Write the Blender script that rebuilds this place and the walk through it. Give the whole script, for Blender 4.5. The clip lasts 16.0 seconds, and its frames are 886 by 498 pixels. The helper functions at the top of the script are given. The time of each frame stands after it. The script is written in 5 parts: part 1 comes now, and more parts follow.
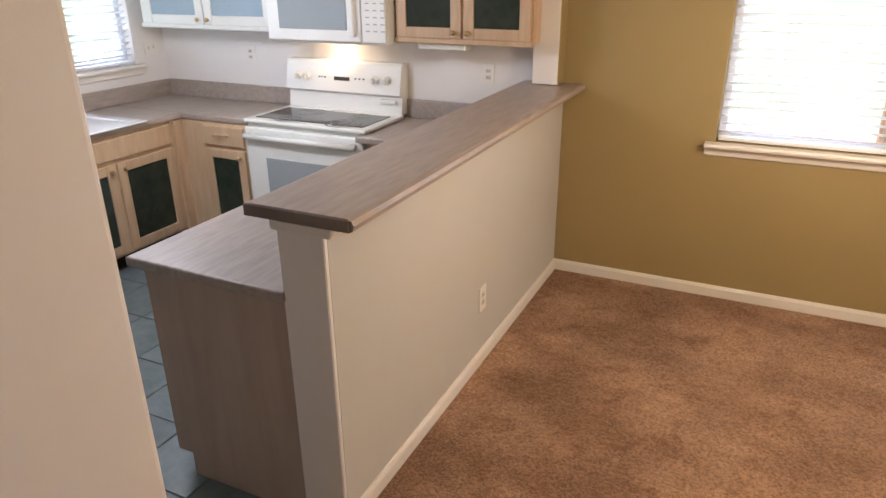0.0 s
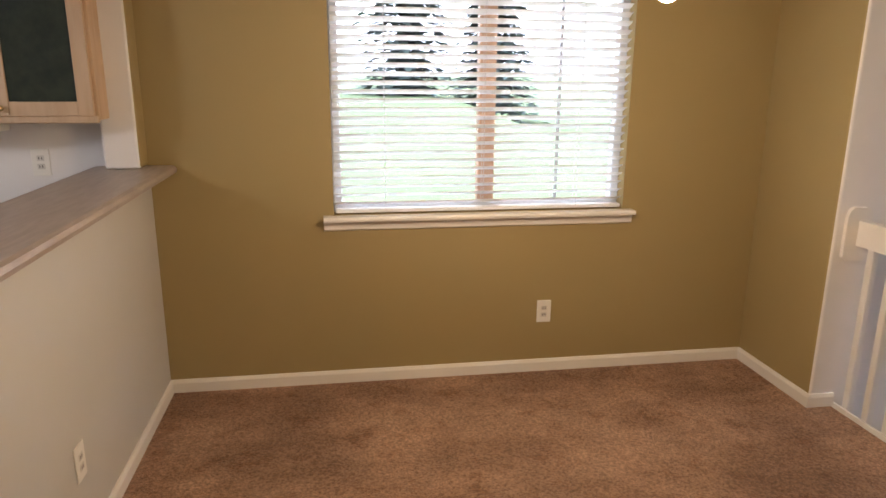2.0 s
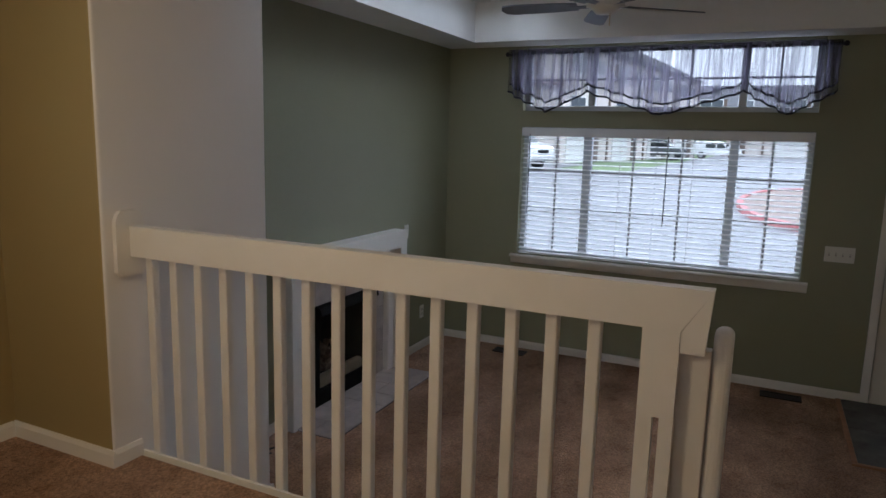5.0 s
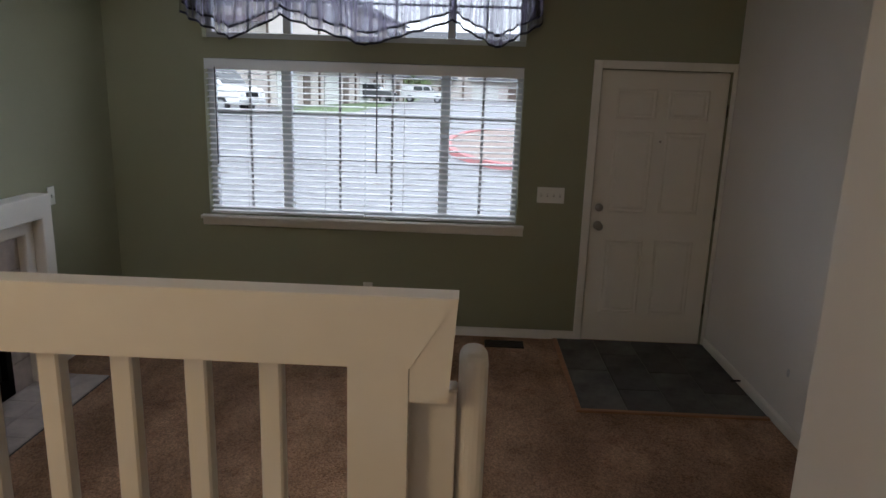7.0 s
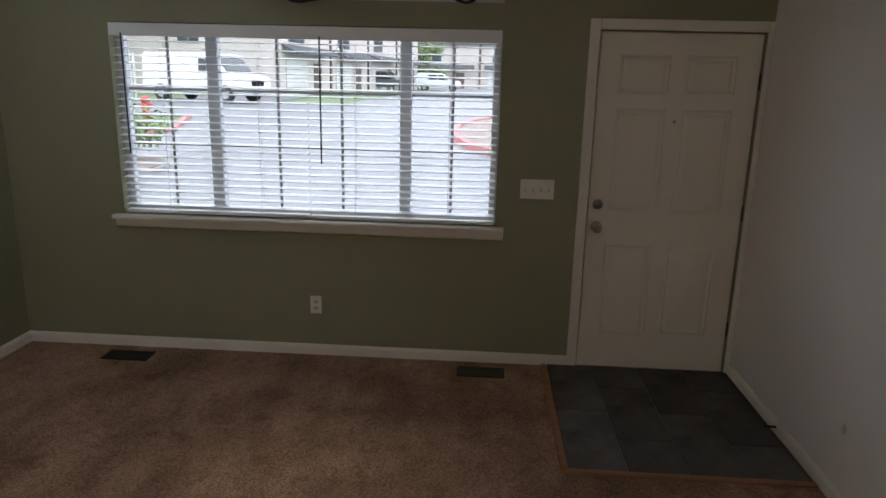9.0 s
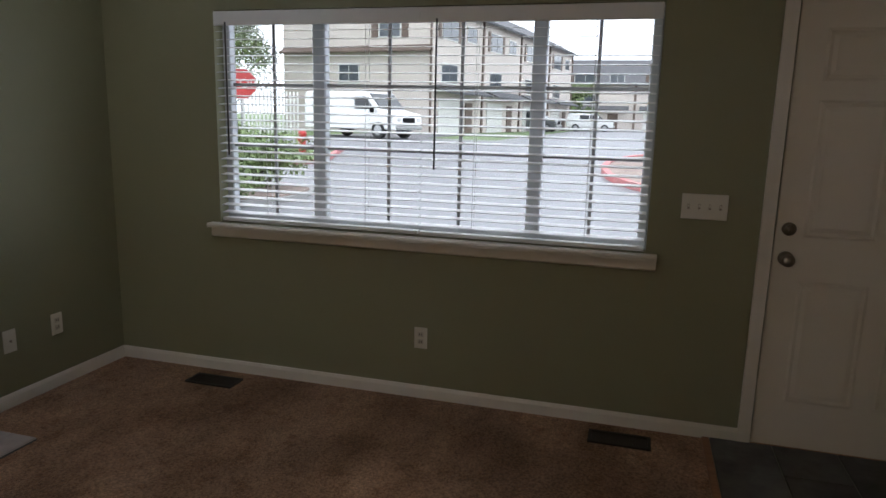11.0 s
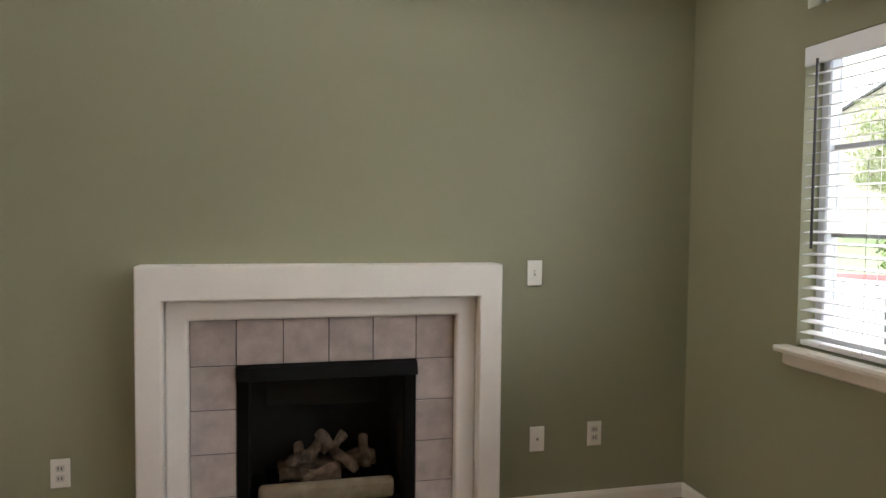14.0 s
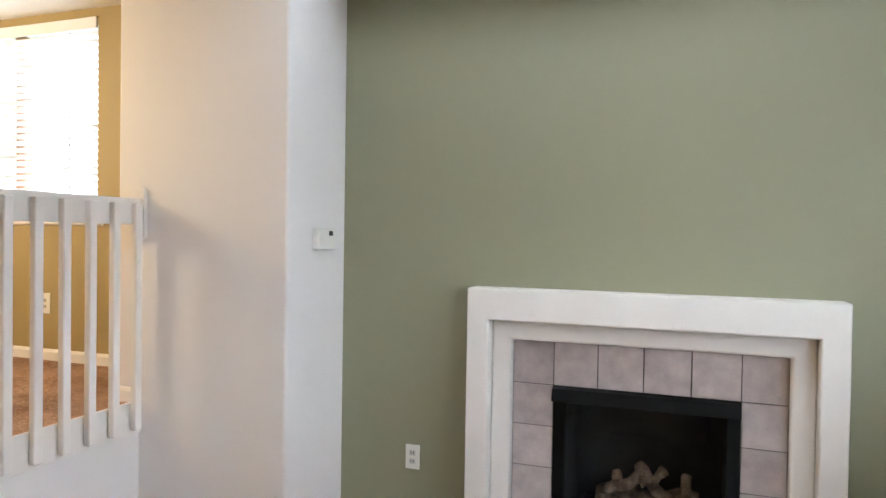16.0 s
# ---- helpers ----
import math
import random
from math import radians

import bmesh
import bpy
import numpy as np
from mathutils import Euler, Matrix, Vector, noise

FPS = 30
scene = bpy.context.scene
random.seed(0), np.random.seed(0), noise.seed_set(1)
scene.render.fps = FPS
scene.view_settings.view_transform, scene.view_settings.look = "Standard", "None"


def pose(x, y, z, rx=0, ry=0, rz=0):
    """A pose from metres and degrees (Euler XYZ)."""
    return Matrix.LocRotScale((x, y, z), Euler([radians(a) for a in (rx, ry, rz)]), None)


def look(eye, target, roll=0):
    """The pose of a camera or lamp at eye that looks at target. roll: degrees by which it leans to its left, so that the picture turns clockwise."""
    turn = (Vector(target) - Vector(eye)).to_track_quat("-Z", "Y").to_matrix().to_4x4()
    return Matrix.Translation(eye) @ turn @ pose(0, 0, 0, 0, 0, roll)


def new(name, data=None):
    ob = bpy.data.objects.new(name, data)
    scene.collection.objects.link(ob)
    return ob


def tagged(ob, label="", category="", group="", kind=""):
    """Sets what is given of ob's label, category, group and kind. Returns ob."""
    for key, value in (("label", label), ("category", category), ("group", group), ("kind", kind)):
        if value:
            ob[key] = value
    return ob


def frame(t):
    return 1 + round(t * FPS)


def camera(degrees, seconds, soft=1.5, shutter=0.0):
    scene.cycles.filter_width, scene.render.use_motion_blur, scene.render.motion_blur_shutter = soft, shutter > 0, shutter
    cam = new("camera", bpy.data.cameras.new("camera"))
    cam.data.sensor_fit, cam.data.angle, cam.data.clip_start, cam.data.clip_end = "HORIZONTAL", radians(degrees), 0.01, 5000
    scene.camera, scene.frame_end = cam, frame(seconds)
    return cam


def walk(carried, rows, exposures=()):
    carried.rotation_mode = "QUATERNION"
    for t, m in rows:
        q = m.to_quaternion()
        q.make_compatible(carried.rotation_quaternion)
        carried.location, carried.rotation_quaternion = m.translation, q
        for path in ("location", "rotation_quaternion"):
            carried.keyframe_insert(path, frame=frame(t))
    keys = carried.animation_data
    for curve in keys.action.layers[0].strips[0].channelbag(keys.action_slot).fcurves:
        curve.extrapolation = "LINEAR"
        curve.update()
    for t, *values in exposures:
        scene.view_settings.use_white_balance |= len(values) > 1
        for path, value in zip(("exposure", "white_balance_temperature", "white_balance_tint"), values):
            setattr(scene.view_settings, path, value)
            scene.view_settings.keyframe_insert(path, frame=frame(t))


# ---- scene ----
cam = camera(66.4, 16.0)
PATH = [
    (0, (-1.187, 1.23, 2.405), (-1.985, 2.892, 1.632), -0.5),
    (0.5, (-1.288, 1.351, 2.384), (-1.884, 3.1, 1.617), -0.3),
    (1, (-1.358, 1.502, 2.39), (-1.708, 3.312, 1.615), -0.3),
    (1.5, (-1.367, 1.621, 2.343), (-1.313, 3.495, 1.646), 0.3),
    (2, (-1.388, 1.734, 2.202), (-1.086, 3.647, 1.703), 0.4),
    (2.5, (-1.388, 1.859, 2.12), (-0.749, 3.714, 1.732), 0.7),
    (3, (-1.274, 1.948, 2.063), (-0.359, 3.687, 1.69), 0.6),
    (3.5, (-1.161, 2.068, 1.988), (0.003, 3.654, 1.627), 0.9),
    (4, (-1.051, 2.119, 1.942), (0.379, 3.479, 1.615), 1.1),
    (4.5, (-0.931, 2.182, 1.924), (0.695, 3.301, 1.603), 1.4),
    (5, (-0.816, 2.274, 1.925), (0.968, 3.118, 1.601), 1.5),
    (5.2, (-0.755, 2.301, 1.93), (1.072, 3.045, 1.602), 1.5),
    (7.3, (0.194, 2.364, 1.863), (2.137, 2.392, 1.391), 1.9),
    (7.5, (0.314, 2.275, 1.866), (2.254, 2.304, 1.381), 1.8),
    (8, (0.528, 2.251, 1.864), (2.463, 2.243, 1.358), 1.9),
    (8.2, (0.62, 2.2, 1.848), (2.555, 2.199, 1.343), 1.8),
    (10.5, (1.537, 1.993, 1.583), (3.442, 2.439, 1.17), 1.3),
    (11, (1.704, 2.033, 1.506), (3.593, 2.57, 1.126), 1.4),
    (11.5, (1.902, 2.083, 1.42), (3.742, 2.793, 1.087), 1.5),
    (12, (2.19, 2.122, 1.398), (3.855, 3.204, 1.155), 1.1),
    (12.5, (2.444, 2.156, 1.385), (3.872, 3.547, 1.225), 1.1),
    (13, (2.643, 2.116, 1.382), (3.848, 3.708, 1.258), 1.0),
    (13.5, (2.867, 2.056, 1.382), (3.714, 3.865, 1.278), 0.8),
    (14, (3.059, 2.078, 1.379), (3.529, 4.02, 1.287), 0.6),
    (14.5, (3.215, 2.108, 1.328), (3.315, 4.105, 1.295), 0.4),
    (15, (3.307, 2.124, 1.369), (3.098, 4.113, 1.326), 0.7),
    (15.5, (3.376, 2.097, 1.426), (2.92, 4.044, 1.366), 0.7),
    (16, (3.436, 2.022, 1.405), (2.752, 3.900, 1.368), 0.9),
]

EXPOSURES = [
    (0, 1.75, 5700, 16), (1.5, 1.5, 5800, 16), (2.0, 1.35, 5850, 16), (2.5, 0.8, 5800, 15), (3.0, 0.85, 5600, 12), (3.5, 1.23, 5450, 13), (4.0, 1.43, 5350, 12), (4.6, 0.97, 5450, 11), (5, 0.17, 5600, 9), (5.2, 0.12, 5650, 9),
    (7.3, 0.28, 6050, 9), (8.2, 0.43, 6100, 9), (11, 0.13, 6300, 9), (12, 0.08, 6600, 9), (12.5, 0.15, 6800, 10), (13.5, 0.85, 7000, 11), (14.5, 2.0, 6500, 8), (15, 2.15, 6300, 8), (16, 2.2, 5950, 8),
]
walk(cam, [(t, look(eye, target, roll)) for t, eye, target, roll in PATH], EXPOSURES)

# ---- light: an overcast day, warm bulbs over the dining corner ----
world = bpy.data.worlds.new("overcast_sky")
scene.world = world
world.use_nodes = True
wn = world.node_tree.nodes
sky = wn.new("ShaderNodeTexSky")
sky.sky_type = "NISHITA"
sky.sun_disc = False
sky.sun_elevation = radians(63)
sky.sun_rotation = radians(23)
sky.air_density, sky.dust_density, sky.ozone_density = 1.0, 6.0, 1.0
wash = wn.new("ShaderNodeMix")
wash.data_type = "RGBA"
wash.inputs[0].default_value = 0.75
wash.inputs[7].default_value = (27.0, 28.0, 29.5, 1)
world.node_tree.links.new(sky.outputs[0], wash.inputs[6])
world.node_tree.links.new(wash.outputs[2], wn["Background"].inputs[0])
wn["Background"].inputs[1].default_value = 0.15


def lamp(name, kind, energy, colour, m, size=0.1):
    data = bpy.data.lights.new(name, kind)
    data.energy, data.color = energy, colour
    if kind == "SUN":
        data.angle = size
    elif kind == "AREA":
        data.size = size
    else:
        data.shadow_soft_size = size
    ob = new(name, data)
    ob.matrix_world = m
    return ob


lamp("sun", "SUN", 0.9, (1, 0.97, 0.92), look((0, 0, 30), (-6, -14, 0)), radians(20))
lamp("chandelier_glow", "POINT", 19, (1, 0.73, 0.43), pose(-0.58, 3.6, 2.2), 0.22)
# Added kitchen lamp with no visible source; it brightens the kitchen.
lamp("kitchen_fill_lamp", "POINT", 13.5, (1, 0.98, 0.96), pose(-3.9, 3.4, 2.55), 0.14)
lamp("range_hood_glow", "POINT", 0.45, (1, 0.72, 0.42), pose(-3.75, 4.98, 1.905), 0.03)

# ---- materials ----


def ramp_mix(nt, fac, a, b):
    mix = nt.nodes.new("ShaderNodeMix")
    mix.data_type = "RGBA"
    mix.inputs[6].default_value, mix.inputs[7].default_value = (*a, 1), (*b, 1)
    nt.links.new(fac, mix.inputs[0])
    return mix.outputs[2]


def noise_node(nt, scale, detail=3, rough=0.55, stretch=None):
    co = nt.nodes.new("ShaderNodeTexCoord")
    tex = nt.nodes.new("ShaderNodeTexNoise")
    tex.inputs["Scale"].default_value, tex.inputs["Detail"].default_value, tex.inputs["Roughness"].default_value = scale, detail, rough
    src = co.outputs["Object"]
    if stretch:
        mp = nt.nodes.new("ShaderNodeMapping")
        mp.inputs["Scale"].default_value = stretch
        nt.links.new(src, mp.inputs[0])
        src = mp.outputs[0]
    nt.links.new(src, tex.inputs["Vector"])
    return tex.outputs["Fac"]


def contrast(nt, fac, lo, hi):
    mr = nt.nodes.new("ShaderNodeMapRange")
    mr.inputs[1].default_value, mr.inputs[2].default_value = lo, hi
    nt.links.new(fac, mr.inputs[0])
    return mr.outputs[0]


def material(name, a, b=None, rough=0.6, metal=0.0, large=1.5, fine=60.0, bump=0.1, dist=0.003, stretch=None, spread=0.0, coat=0.0):
    """Two-scale surface: a broad mottling from a to b, a fine relief."""
    mat = bpy.data.materials.new(name)
    mat.use_nodes = True
    nt = mat.node_tree
    bs = nt.nodes["Principled BSDF"]
    b = b or tuple(c * 0.85 for c in a)
    col = ramp_mix(nt, contrast(nt, noise_node(nt, large, 4, 0.6, stretch), 0.35, 0.65), a, b)
    if spread:
        info = nt.nodes.new("ShaderNodeObjectInfo")
        hsv = nt.nodes.new("ShaderNodeHueSaturation")
        nt.links.new(contrast(nt, info.outputs["Random"], 0, 1), hsv.inputs["Value"])
        mr = hsv.inputs["Value"].links[0].from_node
        mr.inputs[3].default_value, mr.inputs[4].default_value = 1 - spread, 1 + spread
        nt.links.new(col, hsv.inputs["Color"])
        col = hsv.outputs[0]
    nt.links.new(col, bs.inputs["Base Color"])
    bs.inputs["Roughness"].default_value, bs.inputs["Metallic"].default_value = rough, metal
    bs.inputs["Coat Weight"].default_value = coat
    if bump:
        bp = nt.nodes.new("ShaderNodeBump")
        bp.inputs["Strength"].default_value, bp.inputs["Distance"].default_value = bump, dist
        nt.links.new(noise_node(nt, fine, 3, 0.6, stretch), bp.inputs["Height"])
        nt.links.new(bp.outputs[0], bs.inputs["Normal"])
    return mat


def carpet_material():
    """Cut pile: tufts of about a centimetre, trodden spots, broad brushed swaths."""
    mat = material("carpet", (0.575, 0.36, 0.226), (0.42, 0.26, 0.161), rough=0.95, large=2.2, fine=105, bump=1.0, dist=0.028)
    nt = mat.node_tree
    bs = nt.nodes["Principled BSDF"]
    bs.inputs["Sheen Weight"].default_value = 0.08
    bs.inputs["Specular IOR Level"].default_value = 0.2
    col = bs.inputs["Base Color"].links[0].from_socket
    tufts = ramp_mix(nt, contrast(nt, noise_node(nt, 85, 4, 0.75), 0.36, 0.62), (0.50, 0.46, 0.43), (1.20, 1.18, 1.16))
    spots = ramp_mix(nt, contrast(nt, noise_node(nt, 6.5, 4, 0.75), 0.34, 0.47), (0.76, 0.68, 0.61), (1, 1, 1))
    swaths = ramp_mix(nt, contrast(nt, noise_node(nt, 1.6, 3, 0.5, (0.9, 1.7, 1)), 0.40, 0.57), (0.77, 0.71, 0.65), (1.10, 1.09, 1.08))
    for layer in (tufts, spots, swaths):
        mul = nt.nodes.new("ShaderNodeMix")
        mul.data_type, mul.blend_type = "RGBA", "MULTIPLY"
        mul.inputs[0].default_value = 1.0
        nt.links.new(col, mul.inputs[6])
        nt.links.new(layer, mul.inputs[7])
        col = mul.outputs[2]
    nt.links.new(col, bs.inputs["Base Color"])
    return mat


def glass_material(name, colour=(1, 1, 1), rough=0.0):
    mat = bpy.data.materials.new(name)
    mat.use_nodes = True
    nt = mat.node_tree
    bs = nt.nodes["Principled BSDF"]
    bs.inputs["Base Color"].default_value = (*colour, 1)
    bs.inputs["Roughness"].default_value, bs.inputs["Transmission Weight"].default_value, bs.inputs["IOR"].default_value = rough, 1.0, 1.05
    return mat


def sheer_material():
    """Thin voile: half open weave, half fabric that lets light through."""
    mat = bpy.data.materials.new("sheer_voile")
    mat.use_nodes = True
    nt = mat.node_tree
    mix = nt.nodes.new("ShaderNodeMixShader")
    clear = nt.nodes.new("ShaderNodeBsdfTransparent")
    cloth = nt.nodes.new("ShaderNodeBsdfTranslucent")
    nt.links.new(ramp_mix(nt, noise_node(nt, 14, 3), (0.27, 0.25, 0.32), (0.19, 0.175, 0.235)), cloth.inputs[0])
    nt.links.new(contrast(nt, noise_node(nt, 30, 2, 0.5, (1, 1, 0.05)), 0.3, 0.7), mix.inputs[0])
    mr = mix.inputs[0].links[0].from_node
    mr.inputs[3].default_value, mr.inputs[4].default_value = 0.35, 0.72
    nt.links.new(clear.outputs[0], mix.inputs[1])
    nt.links.new(cloth.outputs[0], mix.inputs[2])
    nt.links.new(mix.outputs[0], nt.nodes["Material Output"].inputs[0])
    return mat


def glow_material(name, colour, strength):
    mat = bpy.data.materials.new(name)
    mat.use_nodes = True
    bs = mat.node_tree.nodes["Principled BSDF"]
    bs.inputs["Emission Color"].default_value, bs.inputs["Emission Strength"].default_value = (*colour, 1), strength
    return mat


def tile_material(name, a, b, rough):
    return material(name, a, b, rough=rough, large=9, fine=45, bump=0.25, spread=0.12)


M_MUSTARD = material("mustard_wall_paint", (0.345, 0.26, 0.108), (0.33, 0.25, 0.103), rough=0.6, large=1.2, fine=220, bump=0.12, dist=0.002)
M_GREEN = material("olive_wall_paint", (0.283, 0.279, 0.174), (0.273, 0.269, 0.167), rough=0.55, large=1.2, fine=220, bump=0.12, dist=0.002)
M_WHITE = material("white_wall_paint", (0.78, 0.745, 0.70), (0.755, 0.72, 0.675), rough=0.6, large=1.3, fine=200, bump=0.12, dist=0.002)
M_GREIGE = material("light_grey_wall_paint", (0.55, 0.53, 0.48), (0.53, 0.51, 0.46), rough=0.6, large=1.3, fine=200, bump=0.12, dist=0.002)
M_CEIL = material("ceiling_texture", (0.84, 0.83, 0.80), (0.80, 0.79, 0.76), rough=0.85, large=3, fine=60, bump=0.35, dist=0.006)
M_TRIM = material("trim_enamel", (0.80, 0.76, 0.69), (0.77, 0.73, 0.66), rough=0.35, large=5, fine=80, bump=0.05)
M_CARPET = carpet_material()
M_LAMINATE = material("grey_brown_laminate", (0.385, 0.32, 0.275), (0.305, 0.25, 0.21), rough=0.36, large=8, fine=40, bump=0.05, stretch=(6, 0.9, 6))
M_LAMEDGE = material("laminate_edge", (0.21, 0.165, 0.14), (0.16, 0.13, 0.11), rough=0.5, large=8, fine=60)
M_MAPLE = material("whitewashed_maple", (0.56, 0.40, 0.25), (0.48, 0.33, 0.195), rough=0.45, large=4, fine=30, bump=0.06, stretch=(5, 5, 0.6))
M_PANEL = material("veneer_end_panel", (0.44, 0.335, 0.26), (0.39, 0.29, 0.22), rough=0.5, large=3, fine=40, bump=0.05, stretch=(5, 5, 0.5))
# Left wall cabinet: window glare put into the colour of frames and glass.
M_CABGLARE = material("glare_white_cabinet", (0.74, 0.72, 0.66), (0.70, 0.68, 0.62), rough=0.4, large=4, fine=60, bump=0.04)
M_PANEGLARE = material("glare_blue_cabinet_glass", (0.30, 0.37, 0.43), (0.26, 0.33, 0.39), rough=0.3, large=3, fine=60, bump=0.03)
M_DKGLASS = material("dark_cabinet_glass", (0.022, 0.028, 0.022), (0.035, 0.045, 0.03), rough=0.12, large=12, fine=25, bump=0.2)
M_APPL = material("white_appliance_enamel", (0.80, 0.79, 0.74), (0.78, 0.77, 0.72), rough=0.22, large=3, fine=60, bump=0.02)
M_GLASSTOP = material("ceramic_cooktop", (0.06, 0.06, 0.065), (0.045, 0.045, 0.05), rough=0.08, large=8, fine=60, bump=0.0)
M_RING = material("cooktop_ring", (0.16, 0.155, 0.155), (0.13, 0.125, 0.125), rough=0.2)
M_KEY = material("grey_key_print", (0.42, 0.41, 0.39), rough=0.4)
M_OVENGL = material("oven_window", (0.33, 0.36, 0.37), (0.30, 0.33, 0.34), rough=0.08, bump=0.0)
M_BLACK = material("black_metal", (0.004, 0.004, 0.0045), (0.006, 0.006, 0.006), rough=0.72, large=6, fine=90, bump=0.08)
M_SOOT = material("firebox_lining", (0.075, 0.075, 0.075), (0.05, 0.05, 0.05), rough=0.85, large=5, fine=50, bump=0.3)
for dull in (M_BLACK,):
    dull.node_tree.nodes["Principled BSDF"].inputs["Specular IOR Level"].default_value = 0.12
M_BRASS = material("brass", (0.63, 0.48, 0.25), (0.52, 0.38, 0.19), rough=0.28, metal=1.0, large=10, fine=90, bump=0.03)
M_NICKEL = material("tarnished_nickel", (0.46, 0.42, 0.36), (0.34, 0.30, 0.25), rough=0.3, metal=1.0, large=20, fine=90, bump=0.03)
M_PLATE = material("ivory_plastic", (0.78, 0.75, 0.67), (0.76, 0.73, 0.65), rough=0.35, large=8, fine=60, bump=0.02)
M_SOCKET = material("worn_socket_plastic", (0.62, 0.59, 0.52), (0.58, 0.55, 0.48), rough=0.4, large=8, fine=60, bump=0.02)
M_SLOT = material("dark_slot", (0.03, 0.028, 0.025), rough=0.7)
M_DOOR = material("door_paint", (0.80, 0.745, 0.65), (0.765, 0.71, 0.615), rough=0.45, large=2, fine=70, bump=0.06)
M_SLATE = material("slate_tile", (0.14, 0.133, 0.125), (0.055, 0.052, 0.05), rough=0.6, large=3.5, fine=30, bump=0.4, dist=0.004, spread=0.35)
M_SLATE.node_tree.nodes["Principled BSDF"].inputs["Specular IOR Level"].default_value = 0.25
M_SLATEJOINT = material("slate_joint", (0.26, 0.24, 0.22), (0.16, 0.15, 0.14), rough=0.9, large=4)
M_KTILE = tile_material("kitchen_slate_tile", (0.16, 0.19, 0.20), (0.10, 0.125, 0.13), 0.35)
M_GROUT = material("grout", (0.11, 0.10, 0.095), (0.085, 0.08, 0.075), rough=0.9, large=10)
M_OAK = material("oak_edge_strip", (0.40, 0.18, 0.075), (0.30, 0.13, 0.055), rough=0.45, large=6, fine=40, stretch=(6, 0.8, 6))
M_MARBLE = tile_material("fireplace_tile", (0.56, 0.49, 0.45), (0.40, 0.345, 0.325), 0.3)
M_EMBER = material("ember_tray", (0.50, 0.42, 0.29), (0.36, 0.29, 0.19), rough=0.9, large=20, fine=80, bump=0.5, dist=0.006)
M_LOG = material("ceramic_log", (0.44, 0.33, 0.25), (0.13, 0.09, 0.065), rough=0.9, large=18, fine=60, bump=0.6, dist=0.01)
# White vinyl darkened and blued: its backlit look is put into the colour.
M_VINYL = material("backlit_vinyl", (0.56, 0.585, 0.62), (0.53, 0.555, 0.59), rough=0.4, large=4, fine=60, bump=0.02)
M_BLIND = material("blind_slat", (0.80, 0.80, 0.80), (0.77, 0.77, 0.77), rough=0.4, large=4, fine=60, bump=0.03)
M_CORD = material("blind_cord", (0.60, 0.60, 0.60), rough=0.8)
M_WAND = material("dark_wand", (0.03, 0.03, 0.035), rough=0.3)
# Grey stands in for the backlit shade on the white grid bars.
M_GRID = material("backlit_grid_bar", (0.34, 0.35, 0.36), rough=0.5)
M_TAN = material("tan_window_stile", (0.42, 0.27, 0.18), (0.36, 0.23, 0.15), rough=0.5, large=4, fine=60)
M_GLASS = glass_material("window_glass", (0.74, 0.755, 0.78))
M_FIREGLASS = glass_material("fireplace_glass", (0.86, 0.86, 0.86))
M_SHEER = sheer_material()
M_HEM = material("black_hem", (0.012, 0.012, 0.02), rough=0.9)
M_FANBLADE = material("fan_blade", (0.20, 0.21, 0.25), (0.16, 0.17, 0.2), rough=0.35, large=5)
M_BULB = glow_material("warm_bulb", (1, 0.72, 0.40), 22)
M_DOME = glow_material("fill_light_dome", (1, 0.93, 0.84), 4)
M_SINK = material("white_sink", (0.82, 0.82, 0.82), (0.80, 0.80, 0.80), rough=0.15, bump=0.0)
M_VENT = material("bronze_register", (0.055, 0.042, 0.032), (0.04, 0.03, 0.024), rough=0.5, metal=0.3)



# ---- mesh helpers ----


def box(bm, lo, hi, bevel=0.0, seg=1):
    ret = bmesh.ops.create_cube(bm, size=1.0)
    vs = ret["verts"]
    c = [(a + b) / 2 for a, b in zip(lo, hi)]
    s = [b - a for a, b in zip(lo, hi)]
    for v in vs:
        v.co = Vector((c[0] + v.co.x * s[0], c[1] + v.co.y * s[1], c[2] + v.co.z * s[2]))
    if bevel:
        es = list({e for v in vs for e in v.link_edges})
        bmesh.ops.bevel(bm, geom=es, offset=min(bevel, 0.45 * min(abs(d) for d in s)), segments=seg, affect="EDGES", profile=0.5)
    return bm


def cube(lo, hi, bevel=0.0, seg=1):
    return box(bmesh.new(), lo, hi, bevel, seg)


def cyl(bm, p, q, r, r2=None, n=16):
    p, q = Vector(p), Vector(q)
    d = q - p
    m = Matrix.Translation((p + q) / 2) @ d.to_track_quat("Z", "Y").to_matrix().to_4x4()
    bmesh.ops.create_cone(bm, cap_ends=True, segments=n, radius1=r, radius2=r if r2 is None else r2, depth=d.length, matrix=m)
    return bm


def ball(bm, c, r, squash=(1, 1, 1), n=14):
    bmesh.ops.create_uvsphere(bm, u_segments=n, v_segments=max(6, n // 2), radius=r, matrix=Matrix.Translation(c) @ Matrix.Diagonal((*squash, 1)))
    return bm


def prism(bm, pts, axis, a, b):
    """Extrude a closed outline of (u, v) pairs along an axis from a to b."""
    def at(u, v, w):
        return {"x": (w, u, v), "y": (u, w, v), "z": (u, v, w)}[axis]
    lo = [bm.verts.new(at(u, v, a)) for u, v in pts]
    hi = [bm.verts.new(at(u, v, b)) for u, v in pts]
    n = len(pts)
    bm.faces.new(lo)
    bm.faces.new(hi[::-1])
    for i in range(n):
        bm.faces.new((lo[i], hi[i], hi[(i + 1) % n], lo[(i + 1) % n]))
    bmesh.ops.recalc_face_normals(bm, faces=bm.faces[:])
    return bm


